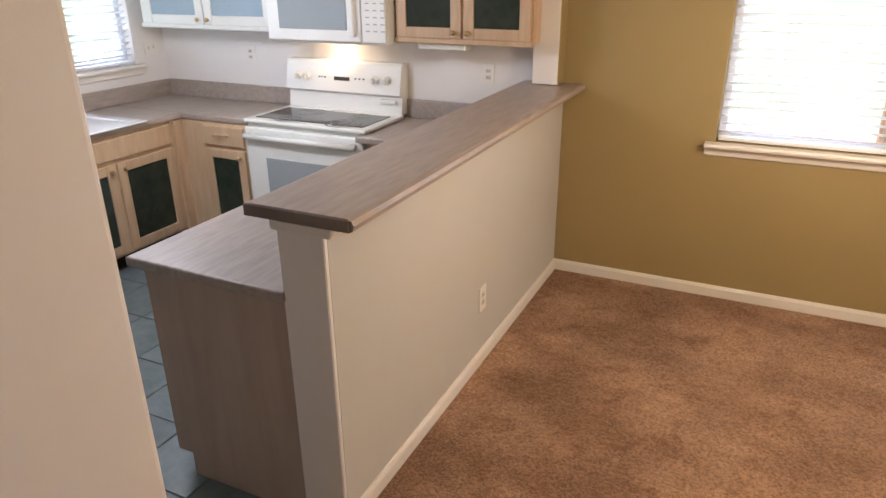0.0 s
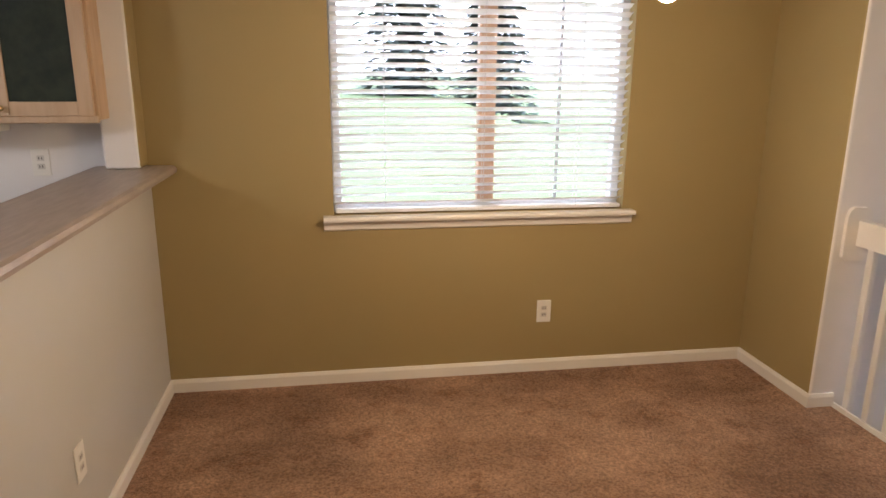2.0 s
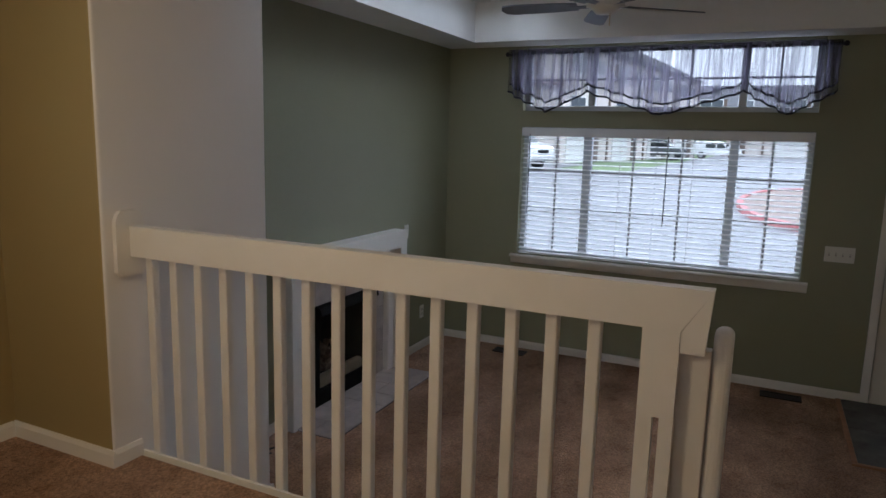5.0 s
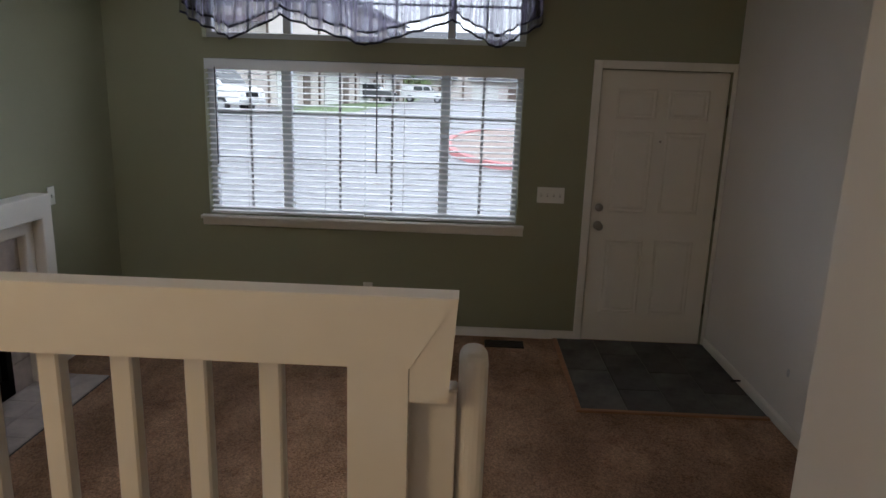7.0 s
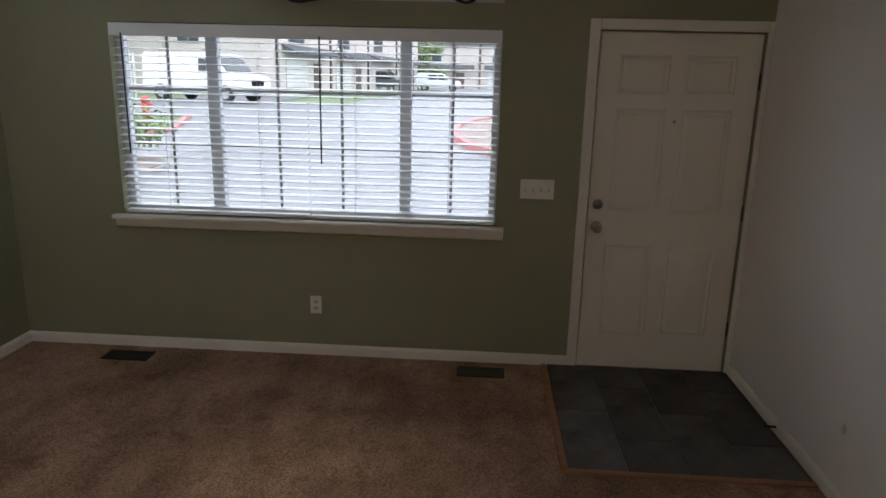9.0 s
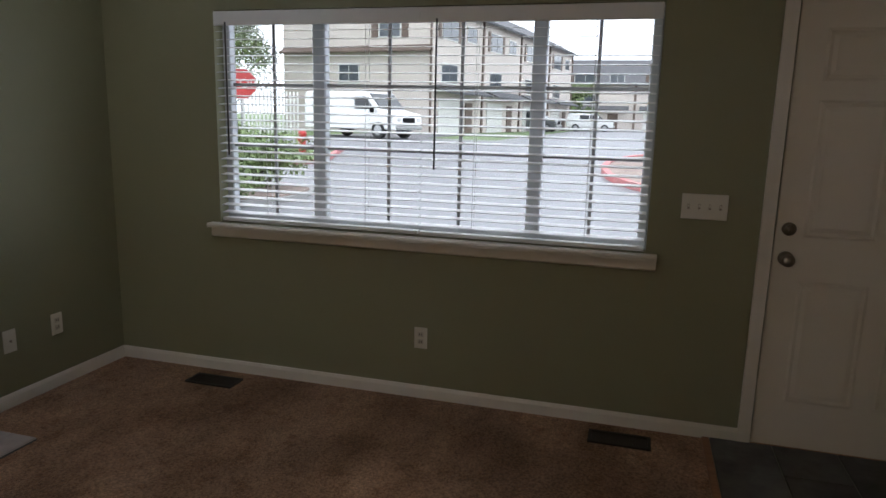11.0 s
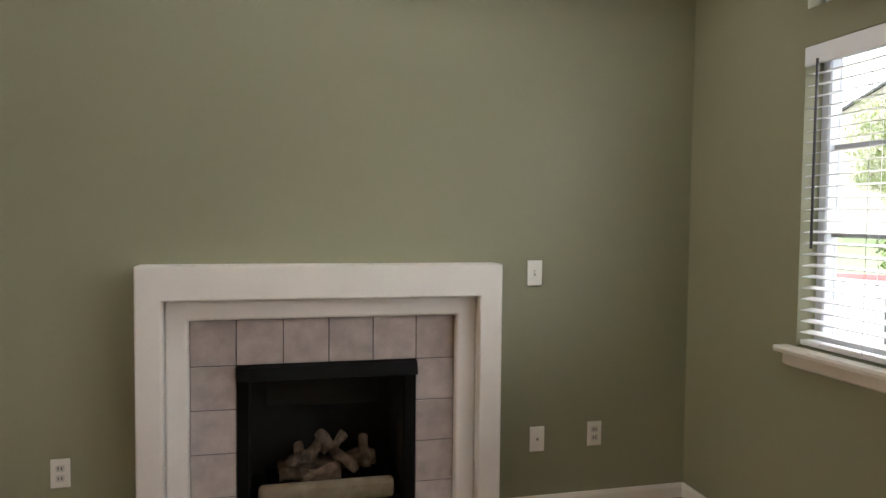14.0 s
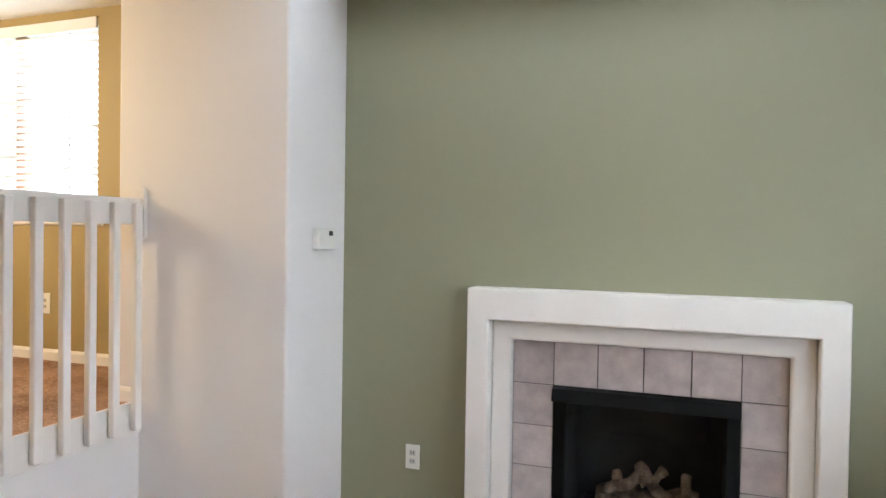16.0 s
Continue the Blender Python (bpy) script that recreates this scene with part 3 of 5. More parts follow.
def frame_door(parent, axis, face, u0, u1, z0, z1, out, knob=None, mat=None, glass=None):
    """A cabinet door: four rails, dark glass centre, brass knob. face: the plane of its front, out: the sign of its normal."""
    mat, glass = mat or M_MAPLE, glass or M_DKGLASS
    back = face - out * 0.02
    a, d = min(back, face), max(back, face)

    def bx(bm, ua, ub, za, zb, p, q, bev=0.003):
        return box(bm, (p, ua, za), (q, ub, zb), bev) if axis == "x" else box(bm, (ua, p, za), (ub, q, zb), bev)
    w = 0.062
    bm = bmesh.new()
    bx(bm, u0, u0 + w, z0, z1, a, d), bx(bm, u1 - w, u1, z0, z1, a, d)
    bx(bm, u0 + w, u1 - w, z0, z0 + w, a, d), bx(bm, u0 + w, u1 - w, z1 - w, z1, a, d)
    door = part("door", bm, mat, parent)
    g = face - out * 0.012
    part("glass", bx(bmesh.new(), u0 + w - 0.005, u1 - w + 0.005, z0 + w - 0.005, z1 - w + 0.005, g - 0.003, g + 0.003, 0), glass, door, "dark glass panel")
    if knob:
        ku, kz = knob
        c0 = (face, ku, kz) if axis == "x" else (ku, face, kz)
        c1 = (face + out * 0.02, ku, kz) if axis == "x" else (ku, face + out * 0.02, kz)
        bm = cyl(bmesh.new(), c0, c1, 0.006, n=10)
        ball(bm, c1, 0.015, n=12)
        part("knob", bm, M_BRASS, door, "round brass knob", True)
    return door


SY = 4.55   # front of the back counter run
CZT = 1.42  # counter top
# base cabinets
cab = thing("base_cabinet", (-2.72, 2.9, UP), "maple base cabinet end with a plain veneer panel", "cabinet", "kitchen base cabinets")
part("body", cube((-3.06, 2.715, UP + 0.11), (PONY0 - 0.012, 4.50, CZT - 0.045)), M_MAPLE, cab)
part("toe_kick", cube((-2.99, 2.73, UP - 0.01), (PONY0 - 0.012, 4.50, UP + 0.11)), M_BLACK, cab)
bm = bmesh.new()
prism(bm, [(-3.065, UP + 0.10), (-2.995, UP + 0.10), (-2.995, UP - 0.005), (PONY0 - 0.011, UP - 0.005), (PONY0 - 0.011, CZT - 0.046), (-3.065, CZT - 0.046)], "y", 2.702, 2.715)
part("end_panel", bm, M_PANEL, cab, "flat brown veneer end panel")
build_on(KITCHEN)
cab = thing("base_cabinet", (-4.48, SY, UP), "whitewashed maple base cabinet with one drawer and a dark glass door", "cabinet", "kitchen base cabinets")
part("body", cube((-4.82, SY + 0.02, UP + 0.1), (-4.26, DN - 0.003, CZT - 0.045)), M_MAPLE, cab)
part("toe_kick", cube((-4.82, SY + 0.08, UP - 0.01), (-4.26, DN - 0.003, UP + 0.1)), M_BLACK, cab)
part("filler", cube((-4.8445, 4.50, UP + 0.1), (-4.8205, 4.75, CZT - 0.045)), M_MAPLE, cab)
dr = part("drawer", cube((-4.63, SY - 0.0, CZT - 0.20), (-4.285, SY + 0.019, CZT - 0.06), 0.01, 2), M_MAPLE, cab)
bm = cyl(bmesh.new(), (-4.51, SY - 0.028, CZT - 0.125), (-4.41, SY - 0.028, CZT - 0.125), 0.006, n=10)
cyl(bm, (-4.51, SY - 0.028, CZT - 0.125), (-4.51, SY, CZT - 0.125), 0.005, n=8), cyl(bm, (-4.41, SY - 0.028, CZT - 0.125), (-4.41, SY, CZT - 0.125), 0.005, n=8)
part("handle", bm, M_BRASS, dr, "brass bar handle", True)
frame_door(cab, "y", SY, -4.63, -4.285, UP + 0.12, CZT - 0.225, -1, (-4.32, CZT - 0.27))
cab = thing("base_cabinet", (-4.75, 3.9, UP), "whitewashed maple sink cabinet with two dark glass doors", "cabinet", "kitchen base cabinets")
part("body", cube((KWEST + 0.003, 2.9, UP + 0.1), (-4.845, 4.568, CZT - 0.045)), M_MAPLE, cab)
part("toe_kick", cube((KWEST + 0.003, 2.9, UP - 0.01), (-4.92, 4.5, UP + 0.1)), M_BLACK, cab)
part("false_front", cube((-4.845, 3.55, CZT - 0.20), (-4.827, 4.47, CZT - 0.06), 0.008, 2), M_MAPLE, cab)
frame_door(cab, "x", -4.826, 4.02, 4.47, UP + 0.12, CZT - 0.225, 1, (4.06, CZT - 0.27))
frame_door(cab, "x", -4.826, 3.55, 4.0, UP + 0.12, CZT - 0.225, 1, (3.96, CZT - 0.27))
cab = thing("base_cabinet", (-3.15, SY, UP), "whitewashed maple corner cabinet beside the range", "cabinet", "kitchen base cabinets")
part("body", cube((-3.345, SY + 0.02, UP + 0.1), (PONY0 - 0.012, DN - 0.003, CZT - 0.045)), M_MAPLE, cab)
part("drawer", cube((-3.32, SY, CZT - 0.20), (-3.03, SY + 0.019, CZT - 0.06), 0.008, 2), M_MAPLE, cab)


def slab(name, label, boxes, splash):
    c = thing(name, boxes[0][0], label, "worktop", "kitchen worktops")
    bm = bmesh.new()
    for lo, hi in boxes:
        box(bm, lo, hi, 0.008, 2)
    part("top", bm, M_LAMINATE, c)
    if splash:
        bm = bmesh.new()
        for lo, hi in splash:
            box(bm, lo, hi, 0.006, 2)
        part("backsplash", bm, M_LAMINATE, c)


slab("worktop", "grey-brown laminate worktop round the kitchen corner", [((KWEST + 0.002, 2.9, CZT - 0.04), (-4.82, 4.58, CZT)), ((KWEST + 0.002, 4.581, CZT - 0.04), (-4.26, DN - 0.002, CZT))],
     [((KWEST + 0.002, DN - 0.024, CZT), (-4.26, DN - 0.002, CZT + 0.125)), ((KWEST + 0.002, 2.9, CZT), (KWEST + 0.024, DN - 0.025, CZT + 0.125))])
build_on(WEST)
slab("worktop", "grey-brown laminate worktop on the peninsula", [((-3.12, 2.675, CZT - 0.04), (PONY0 - 0.002, 4.49, CZT)), ((-3.345, 4.491, CZT - 0.04), (PONY0 - 0.002, DN - 0.002, CZT))],
     [((-3.345, DN - 0.024, CZT), (PONY0 - 0.002, DN - 0.002, CZT + 0.125))])
build_on(KITCHEN)
sink = thing("sink", (-5.05, 4.0, CZT), "white enamel drop-in kitchen sink", "sink")
bm = bmesh.new()
for lo, hi in (((-5.36, 3.3, CZT + 0.001), (-5.28, 4.27, CZT + 0.012)), ((-4.86, 3.3, CZT + 0.001), (-4.79, 4.27, CZT + 0.012)), ((-5.28, 3.3, CZT + 0.001), (-4.86, 3.37, CZT + 0.012)), ((-5.28, 4.2, CZT + 0.001), (-4.86, 4.27, CZT + 0.012))):
    box(bm, lo, hi, 0.005, 2)
part("rim", bm, M_SINK, sink)
part("basin", cube((-5.28, 3.37, CZT + 0.001), (-4.86, 4.2, CZT + 0.004)), M_SINK, sink)

# range
stove = thing("range", (-3.77, SY, UP), "white electric range with a black ceramic cooktop", "range")
SX0, SX1 = -4.25, -3.355
part("body", cube((SX0, SY + 0.02, UP + 0.02), (SX1, DN - 0.004, CZT - 0.01), 0.006), M_APPL, stove)
part("cooktop_frame", cube((SX0 - 0.004, SY - 0.012, CZT - 0.008), (SX1 + 0.004, 5.02, CZT + 0.018), 0.01, 2), M_APPL, stove)
top = part("cooktop", cube((SX0 + 0.05, SY + 0.05, CZT + 0.016), (SX1 - 0.05, 4.94, CZT + 0.022), 0.002), M_GLASSTOP, stove, "black ceramic glass top")
for cx, cy, r in ((-3.97, 4.63, 0.085), (-3.57, 4.65, 0.115), (-3.96, 4.85, 0.10), (-3.58, 4.86, 0.075)):
    for k in (1.0, 0.72, 0.4):
        bm = bmesh.new()
        n = 40
        a = [bm.verts.new((cx + r * k * math.cos(2 * math.pi * i / n), cy + r * k * math.sin(2 * math.pi * i / n), CZT + 0.0225)) for i in range(n)]
        b = [bm.verts.new((cx + (r * k - 0.012) * math.cos(2 * math.pi * i / n), cy + (r * k - 0.012) * math.sin(2 * math.pi * i / n), CZT + 0.0225)) for i in range(n)]
        for i in range(n):
            bm.faces.new((a[i], a[(i + 1) % n], b[(i + 1) % n], b[i]))
        part("burner_ring", bm, M_RING, top)
bm = bmesh.new()
prism(bm, [(DN - 0.005, CZT + 0.018), (5.01, CZT + 0.018), (5.025, CZT + 0.13), (4.985, CZT + 0.15), (5.025, CZT + 0.335), (5.04, CZT + 0.35), (DN - 0.005, CZT + 0.35)], "x", SX0 + 0.01, SX1 - 0.01)
guard = part("backguard", bm, M_APPL, stove)
for kx in (-4.135, -4.065, -3.545, -3.455):
    bm = cyl(bmesh.new(), (kx, 5.015, CZT + 0.245), (kx, 4.975, CZT + 0.238), 0.026, 0.022, n=18)
    box(bm, (kx - 0.005, 4.955, CZT + 0.22), (kx + 0.005, 4.98, CZT + 0.26), 0.002)
    part("knob", bm, M_APPL, guard)
part("display", prism(bmesh.new(), [(5.006, CZT + 0.222), (5.000, CZT + 0.222), (5.011, CZT + 0.268), (5.017, CZT + 0.268)], "x", -3.86, -3.74), M_SLOT, guard, "black clock display")
for i in range(6):
    x = -3.98 + 0.022 * i if i < 3 else -3.70 + 0.03 * (i - 3)
    part("button", prism(bmesh.new(), [(5.006, CZT + 0.235), (5.000, CZT + 0.235), (5.002, CZT + 0.245), (5.008, CZT + 0.245)], "x", x, x + 0.012), M_RING, guard)
part("vent_lip", cube((-3.52, 4.995, CZT + 0.085), (-3.40, 5.024, CZT + 0.115), 0.006, 2), M_APPL, guard)
od = part("oven_door", cube((SX0 + 0.006, SY - 0.022, UP + 0.22), (SX1 - 0.006, SY + 0.019, CZT - 0.035), 0.012, 3), M_APPL, stove)
part("window", cube((SX0 + 0.16, SY - 0.026, UP + 0.36), (SX1 - 0.16, SY - 0.02, CZT - 0.23), 0.003), M_OVENGL, od, "grey oven window")
bm = cyl(bmesh.new(), (SX0 + 0.04, SY - 0.065, CZT - 0.085), (SX1 - 0.04, SY - 0.065, CZT - 0.085), 0.019, n=14)
for x in (SX0 + 0.07, SX1 - 0.07):
    box(bm, (x - 0.02, SY - 0.065, CZT - 0.10), (x + 0.02, SY - 0.02, CZT - 0.07), 0.005)
part("handle", bm, M_APPL, od, "", True)
part("drawer", cube((SX0 + 0.006, SY - 0.015, UP + 0.04), (SX1 - 0.006, SY + 0.019, UP + 0.205), 0.01, 2), M_APPL, stove)

# microwave and upper cabinets
mw = thing("microwave", (-3.67, 4.75, 1.93), "white over-the-range microwave with a pale window", "microwave")
MX0, MX1, MZ = -4.15, -3.30, 1.915
part("body", cube((MX0, 4.76, MZ), (MX1, DN - 0.003, 2.36), 0.008, 2), M_APPL, mw)
md = part("door", cube((MX0 + 0.004, 4.735, MZ + 0.012), (-3.47, 4.759, 2.35), 0.012, 3), M_APPL, mw)
part("window", cube((MX0 + 0.10, 4.731, MZ + 0.085), (-3.56, 4.737, 2.29), 0.003), M_OVENGL, md, "pale grey microwave window")
part("handle", cube((-3.525, 4.70, MZ + 0.05), (-3.495, 4.736, 2.32), 0.01, 3), M_APPL, md)
mp = part("control_panel", cube((-3.465, 4.742, MZ + 0.012), (MX1 - 0.004, 4.759, 2.35), 0.008, 2), M_APPL, mw)
for i in range(6):
    for j in range(3):
        part("button", cube((-3.435 + j * 0.05, 4.739, MZ + 0.08 + i * 0.04), (-3.41 + j * 0.05, 4.743, MZ + 0.088 + i * 0.04)), M_KEY, mp)


def upper_cabinet(x0, x1, z0, z1, split, label, wood=None, glass=None):
    c = thing("wall_cabinet", ((x0 + x1) / 2, DN, z0), label, "cabinet", "kitchen wall cabinets")
    part("body", cube((x0, 4.84, z0), (x1, DN - 0.003, z1), 0.003), wood or M_MAPLE, c)
    part("light_rail", cube((x0, 4.822, z0 - 0.012), (x1, 4.852, z0 + 0.02), 0.004), wood or M_MAPLE, c)
    n = len(split) - 1
    for i in range(n):
        a, b = split[i] + 0.008, split[i + 1] - 0.008
        k = b - 0.035 if i % 2 == 0 else a + 0.035
        frame_door(c, "y", 4.82, a, b, z0 + 0.02, z1 - 0.02, -1, (k, z0 + 0.055), wood, glass)


upper_cabinet(-3.295, -2.455, 1.945, 2.68, (-3.285, -2.865, -2.46), "whitewashed maple wall cabinet with two dark glass doors")
upper_cabinet(-5.32, -4.155, 1.975, 2.68, (-5.28, -4.74, -4.17), "wall cabinet with window glare painted on as white frames and blue-grey glass", M_CABGLARE, M_PANEGLARE)
upper_cabinet(-4.15, -3.30, 2.365, 2.68, (-4.145, -3.72, -3.305), "short maple wall cabinet above the microwave")
ul = thing("under_cabinet_light", (-3.05, 4.9, 1.93), "white plastic light strip under the wall cabinet", "light")
part("housing", cube((-3.16, 4.86, 1.895), (-2.86, 4.96, 1.932), 0.006, 2), M_PLATE, ul)


# ---- plates, outlets, switches ----
def wall_plate(axis, plane, out, u, z, label, kind="outlet", w=0.072, h=0.117, name=None, category="outlet"):
    """An ivory cover plate centred at (u, z) on a wall face; out: the sign of the wall's normal."""
    t = thing(name or ("electrical_outlet" if kind == "outlet" else "light_switch"), (plane, u, z) if axis == "x" else (u, plane, z), label, category, "wall plates")

    def bx(ua, ub, za, zb, d0, d1, bev=0.002):
        a, b = sorted((plane + out * d0, plane + out * d1))
        return cube((a, ua, za), (b, ub, zb), bev, 2) if axis == "x" else cube((ua, a, za), (ub, b, zb), bev, 2)
    p = part("plate", bx(u - w / 2, u + w / 2, z - h / 2, z + h / 2, 0.0005, 0.007, 0.004), M_PLATE, t)
    if kind == "outlet":
        for dz in (-0.02, 0.02):
            s = part("socket", bx(u - 0.016, u + 0.016, z + dz - 0.013, z + dz + 0.013, 0.006, 0.009), M_SOCKET, p)
            for du in (-0.006, 0.006):
                part("slot", bx(u + du - 0.0018, u + du + 0.0018, z + dz - 0.005, z + dz + 0.006, 0.0088, 0.0094, 0), M_SLOT, p)
    elif kind == "cable":
        a, b = plane + out * 0.006, plane + out * 0.014
        part("jack", cyl(bmesh.new(), (a, u, z) if axis == "x" else (u, a, z), (b, u, z) if axis == "x" else (u, b, z), 0.006, n=10), M_NICKEL, p)
    else:
        n = max(1, round((w - 0.026) / 0.046))
        for i in range(n):
            uu = u + (i - (n - 1) / 2) * 0.046
            part("surround", bx(uu - 0.005, uu + 0.005, z - 0.012, z + 0.012, 0.0065, 0.008, 0), M_NICKEL, p)
            part("toggle", bx(uu - 0.0035, uu + 0.0035, z - 0.002, z + 0.01, 0.007, 0.016, 0.001), M_PLATE, p)
    return t


build_on(LOWER)
wall_plate("x", EAST, -1, 3.08, 0.352, "ivory duplex outlet on the olive wall")
wall_plate("x", EAST, -1, 1.73, 1.135, "ivory four-gang switch plate by the front door", "switch", 0.20, 0.117, category="switch")
wall_plate("y", NORTH, -1, 4.515, 0.363, "ivory duplex outlet on the fireplace wall")
wall_plate("y", NORTH, -1, 4.225, 0.355, "ivory cable jack plate on the fireplace wall", "cable", name="cable_jack")
wall_plate("y", NORTH, -1, 4.20, 1.13, "white fireplace switch plate", "switch", category="switch")
wall_plate("y", NORTH, -1, 2.215, 0.352, "ivory duplex outlet on the fireplace wall")
build_on(UPPER)
wall_plate("y", DN, -1, -0.296, 0.85, "ivory duplex outlet on the mustard wall", w=0.079, h=0.133)
build_on(WEST)
wall_plate("x", PONY1, 1, 3.895, 0.845, "ivory outlet on the half wall", w=0.079, h=0.133)
build_on(KITCHEN)
wall_plate("y", DN, -1, -2.815, 1.727, "white outlet on the kitchen wall", w=0.079, h=0.133)
wall_plate("y", DN, -1, -4.62, 1.77, "white outlet on the kitchen wall", w=0.079, h=0.133)
wall_plate("x", KWEST, 1, 4.98, 1.80, "white switch plate beside the kitchen window", "switch", 0.12, 0.117, category="switch")
build_on(LOWER)
th = thing("thermostat", (PX1, 4.77, 1.39), "beige wall thermostat with a small display", "thermostat")
tb = part("case", cube((PX1 + 0.0005, 4.70, 1.335), (PX1 + 0.035, 4.85, 1.435), 0.005, 2), M_PLATE, th)
part("display", cube((PX1 + 0.034, 4.79, 1.40), (PX1 + 0.0365, 4.825, 1.422)), M_SLOT, tb)

# ---- fireplace ----
fp = thing("fireplace", (3.26, NORTH, 0), "gas fireplace with a white mantel and marbled tile surround", "fireplace")


def arch(x0, x1, z1, w, wt, d0, d1, bev, parent, mat, name, label=""):
    """An inverted U of two legs and a lintel, from depth d0 to d1 in front of the wall."""
    bm = bmesh.new()
    pts = [(x0, 0.0), (x0, z1), (x1, z1), (x1, 0.0), (x1 - w, 0.0), (x1 - w, z1 - wt), (x0 + w, z1 - wt), (x0 + w, 0.0)]
    prism(bm, pts, "y", NORTH - d1, NORTH - d0)
    es = [e for e in bm.edges if all(abs(v.co.y - (NORTH - d1)) < 1e-6 for v in e.verts)] + [e for e in bm.edges if abs(e.verts[0].co.y - e.verts[1].co.y) > 0.01]
    bmesh.ops.bevel(bm, geom=es, offset=bev, segments=3, affect="EDGES", profile=0.5)
    return part(name, bm, mat, parent, label)


mantel = arch(2.512, 4.008, 1.18, 0.10, 0.14, 0.001, 0.12, 0.008, fp, M_TRIM, "mantel", "white painted mantel")
arch(2.613, 3.907, 1.039, 0.088, 0.085, 0.001, 0.06, 0.012, fp, M_TRIM, "inner_moulding")
part("hearth", cube((2.55, 4.58, 0.001), (3.96, 4.998, 0.022), 0.003), M_GROUT, fp)
tx0, tx1, tz = 2.702, 3.818, 0.953


def tile(x0, x1, z0, z1):
    part("tile", cube((x0 + 0.002, NORTH - 0.014, z0 + 0.002), (x1 - 0.002, NORTH - 0.002, z1 - 0.002), 0.0015), M_MARBLE, fp)


bm = bmesh.new()
for lo, hi in (((tx0, NORTH - 0.009, 0.02), (2.885, NORTH - 0.0015, tz)), ((3.645, NORTH - 0.009, 0.02), (tx1, NORTH - 0.0015, tz)), ((2.885, NORTH - 0.009, 0.757), (3.645, NORTH - 0.0015, tz))):
    box(bm, lo, hi)
part("grout_bed", bm, M_GROUT, fp)
for i in range(4):
    tile(2.885 + 0.19 * i, 2.885 + 0.19 * (i + 1), 0.757, tz)
for x0, x1 in ((tx0, 2.885), (3.645, tx1)):
    tile(x0, x1, 0.757, tz)
    for k in range(4):
        tile(x0, x1, 0.757 - 0.1845 * (k + 1), 0.757 - 0.1845 * k)
for i in range(7):
    for j in range(2):
        part("hearth_tile", cube((2.552 + 0.2014 * i, 4.584 + 0.2 * j, 0.018), (2.552 + 0.2014 * (i + 1) - 0.004, 4.584 + 0.2 * (j + 1) - 0.004, 0.029), 0.0015), M_MARBLE, fp)
fb = part("firebox", wall_with_holes("y", NORTH - 0.02, NORTH + 0.02, 2.887, 3.643, 0.03, 0.755, [(2.935, 3.595, 0.13, 0.70)]), M_BLACK, fp, "black metal firebox frame")
x0, x1, z0, z1, y0, y1 = 2.93, 3.60, 0.125, 0.71, NORTH - 0.001, NORTH + 0.42
for lo, hi in (((x0 - 0.02, y0, z0), (x0, y1, z1)), ((x1, y0, z0), (x1 + 0.02, y1, z1)), ((x0 - 0.02, y1, z0), (x1 + 0.02, y1 + 0.02, z1)), ((x0 - 0.02, y0, z0 - 0.02), (x1 + 0.02, y1 + 0.02, z0)), ((x0 - 0.02, y0, z1), (x1 + 0.02, y1 + 0.02, z1 + 0.02))):
    part("lining", cube(lo, hi), M_SOOT, fp)
bm = bmesh.new()
prism(bm, [(NORTH - 0.075, 0.70), (NORTH - 0.06, 0.752), (NORTH - 0.021, 0.758), (NORTH - 0.021, 0.70)], "x", 2.887, 3.643)
part("hood", bm, M_BLACK, fb)
part("grate", cube((2.99, 5.05, 0.145), (3.54, 5.30, 0.20), 0.01), M_BLACK, fp)
part("ember_bed", cube((2.97, 5.02, 0.125), (3.56, 5.08, 0.215), 0.02, 2), M_EMBER, fp, "pale tan ember tray")
part("back_panel", cube((2.99, NORTH + 0.39, 0.46), (3.54, NORTH + 0.418, 0.66), 0.01, 2), M_SOOT, fp)
pane = part("glass_front", cube((2.937, NORTH + 0.004, 0.132), (3.593, NORTH + 0.008, 0.698)), M_FIREGLASS, fb, "dusty glass front")
pane.visible_shadow = False


def log(p, q, r):
    p, q = Vector(p), Vector(q)
    bm = bmesh.new()
    n, k = 9, 10
    rng = random.Random(int(p.x * 991 + q.z * 313))
    d = (q - p).normalized()
    s = d.orthogonal().normalized()
    w = d.cross(s)
    rings = []
    for i in range(k + 1):
        c = p.lerp(q, i / k) + Vector((0, 0, 0.012 * math.sin(i * 0.9)))
        rr = r * (0.86 + 0.24 * rng.random()) * (0.75 if i in (0, k) else 1)
        rings.append([bm.verts.new(c + (s * math.cos(a) + w * math.sin(a)) * rr * (0.85 + 0.3 * rng.random())) for a in (2 * math.pi * j / n for j in range(n))])
    for a, b in zip(rings, rings[1:]):
        for j in range(n):
            bm.faces.new((a[j], a[(j + 1) % n], b[(j + 1) % n], b[j]))
    bm.faces.new(rings[0][::-1]), bm.faces.new(rings[-1])
    part("log", bm, M_LOG, fp, "grey-brown ceramic log", True)


log((3.05, 5.24, 0.225), (3.50, 5.24, 0.235), 0.042)
log((3.06, 5.13, 0.225), (3.33, 5.11, 0.22), 0.035)
log((3.10, 5.13, 0.26), (3.27, 5.25, 0.33), 0.028)
log((3.40, 5.12, 0.225), (3.23, 5.24, 0.37), 0.027)
log((3.45, 5.14, 0.235), (3.44, 5.25, 0.34), 0.024)
log((3.25, 5.18, 0.30), (3.36, 5.22, 0.36), 0.022)
log((3.16, 5.16, 0.28), (3.14, 5.22, 0.33), 0.024)

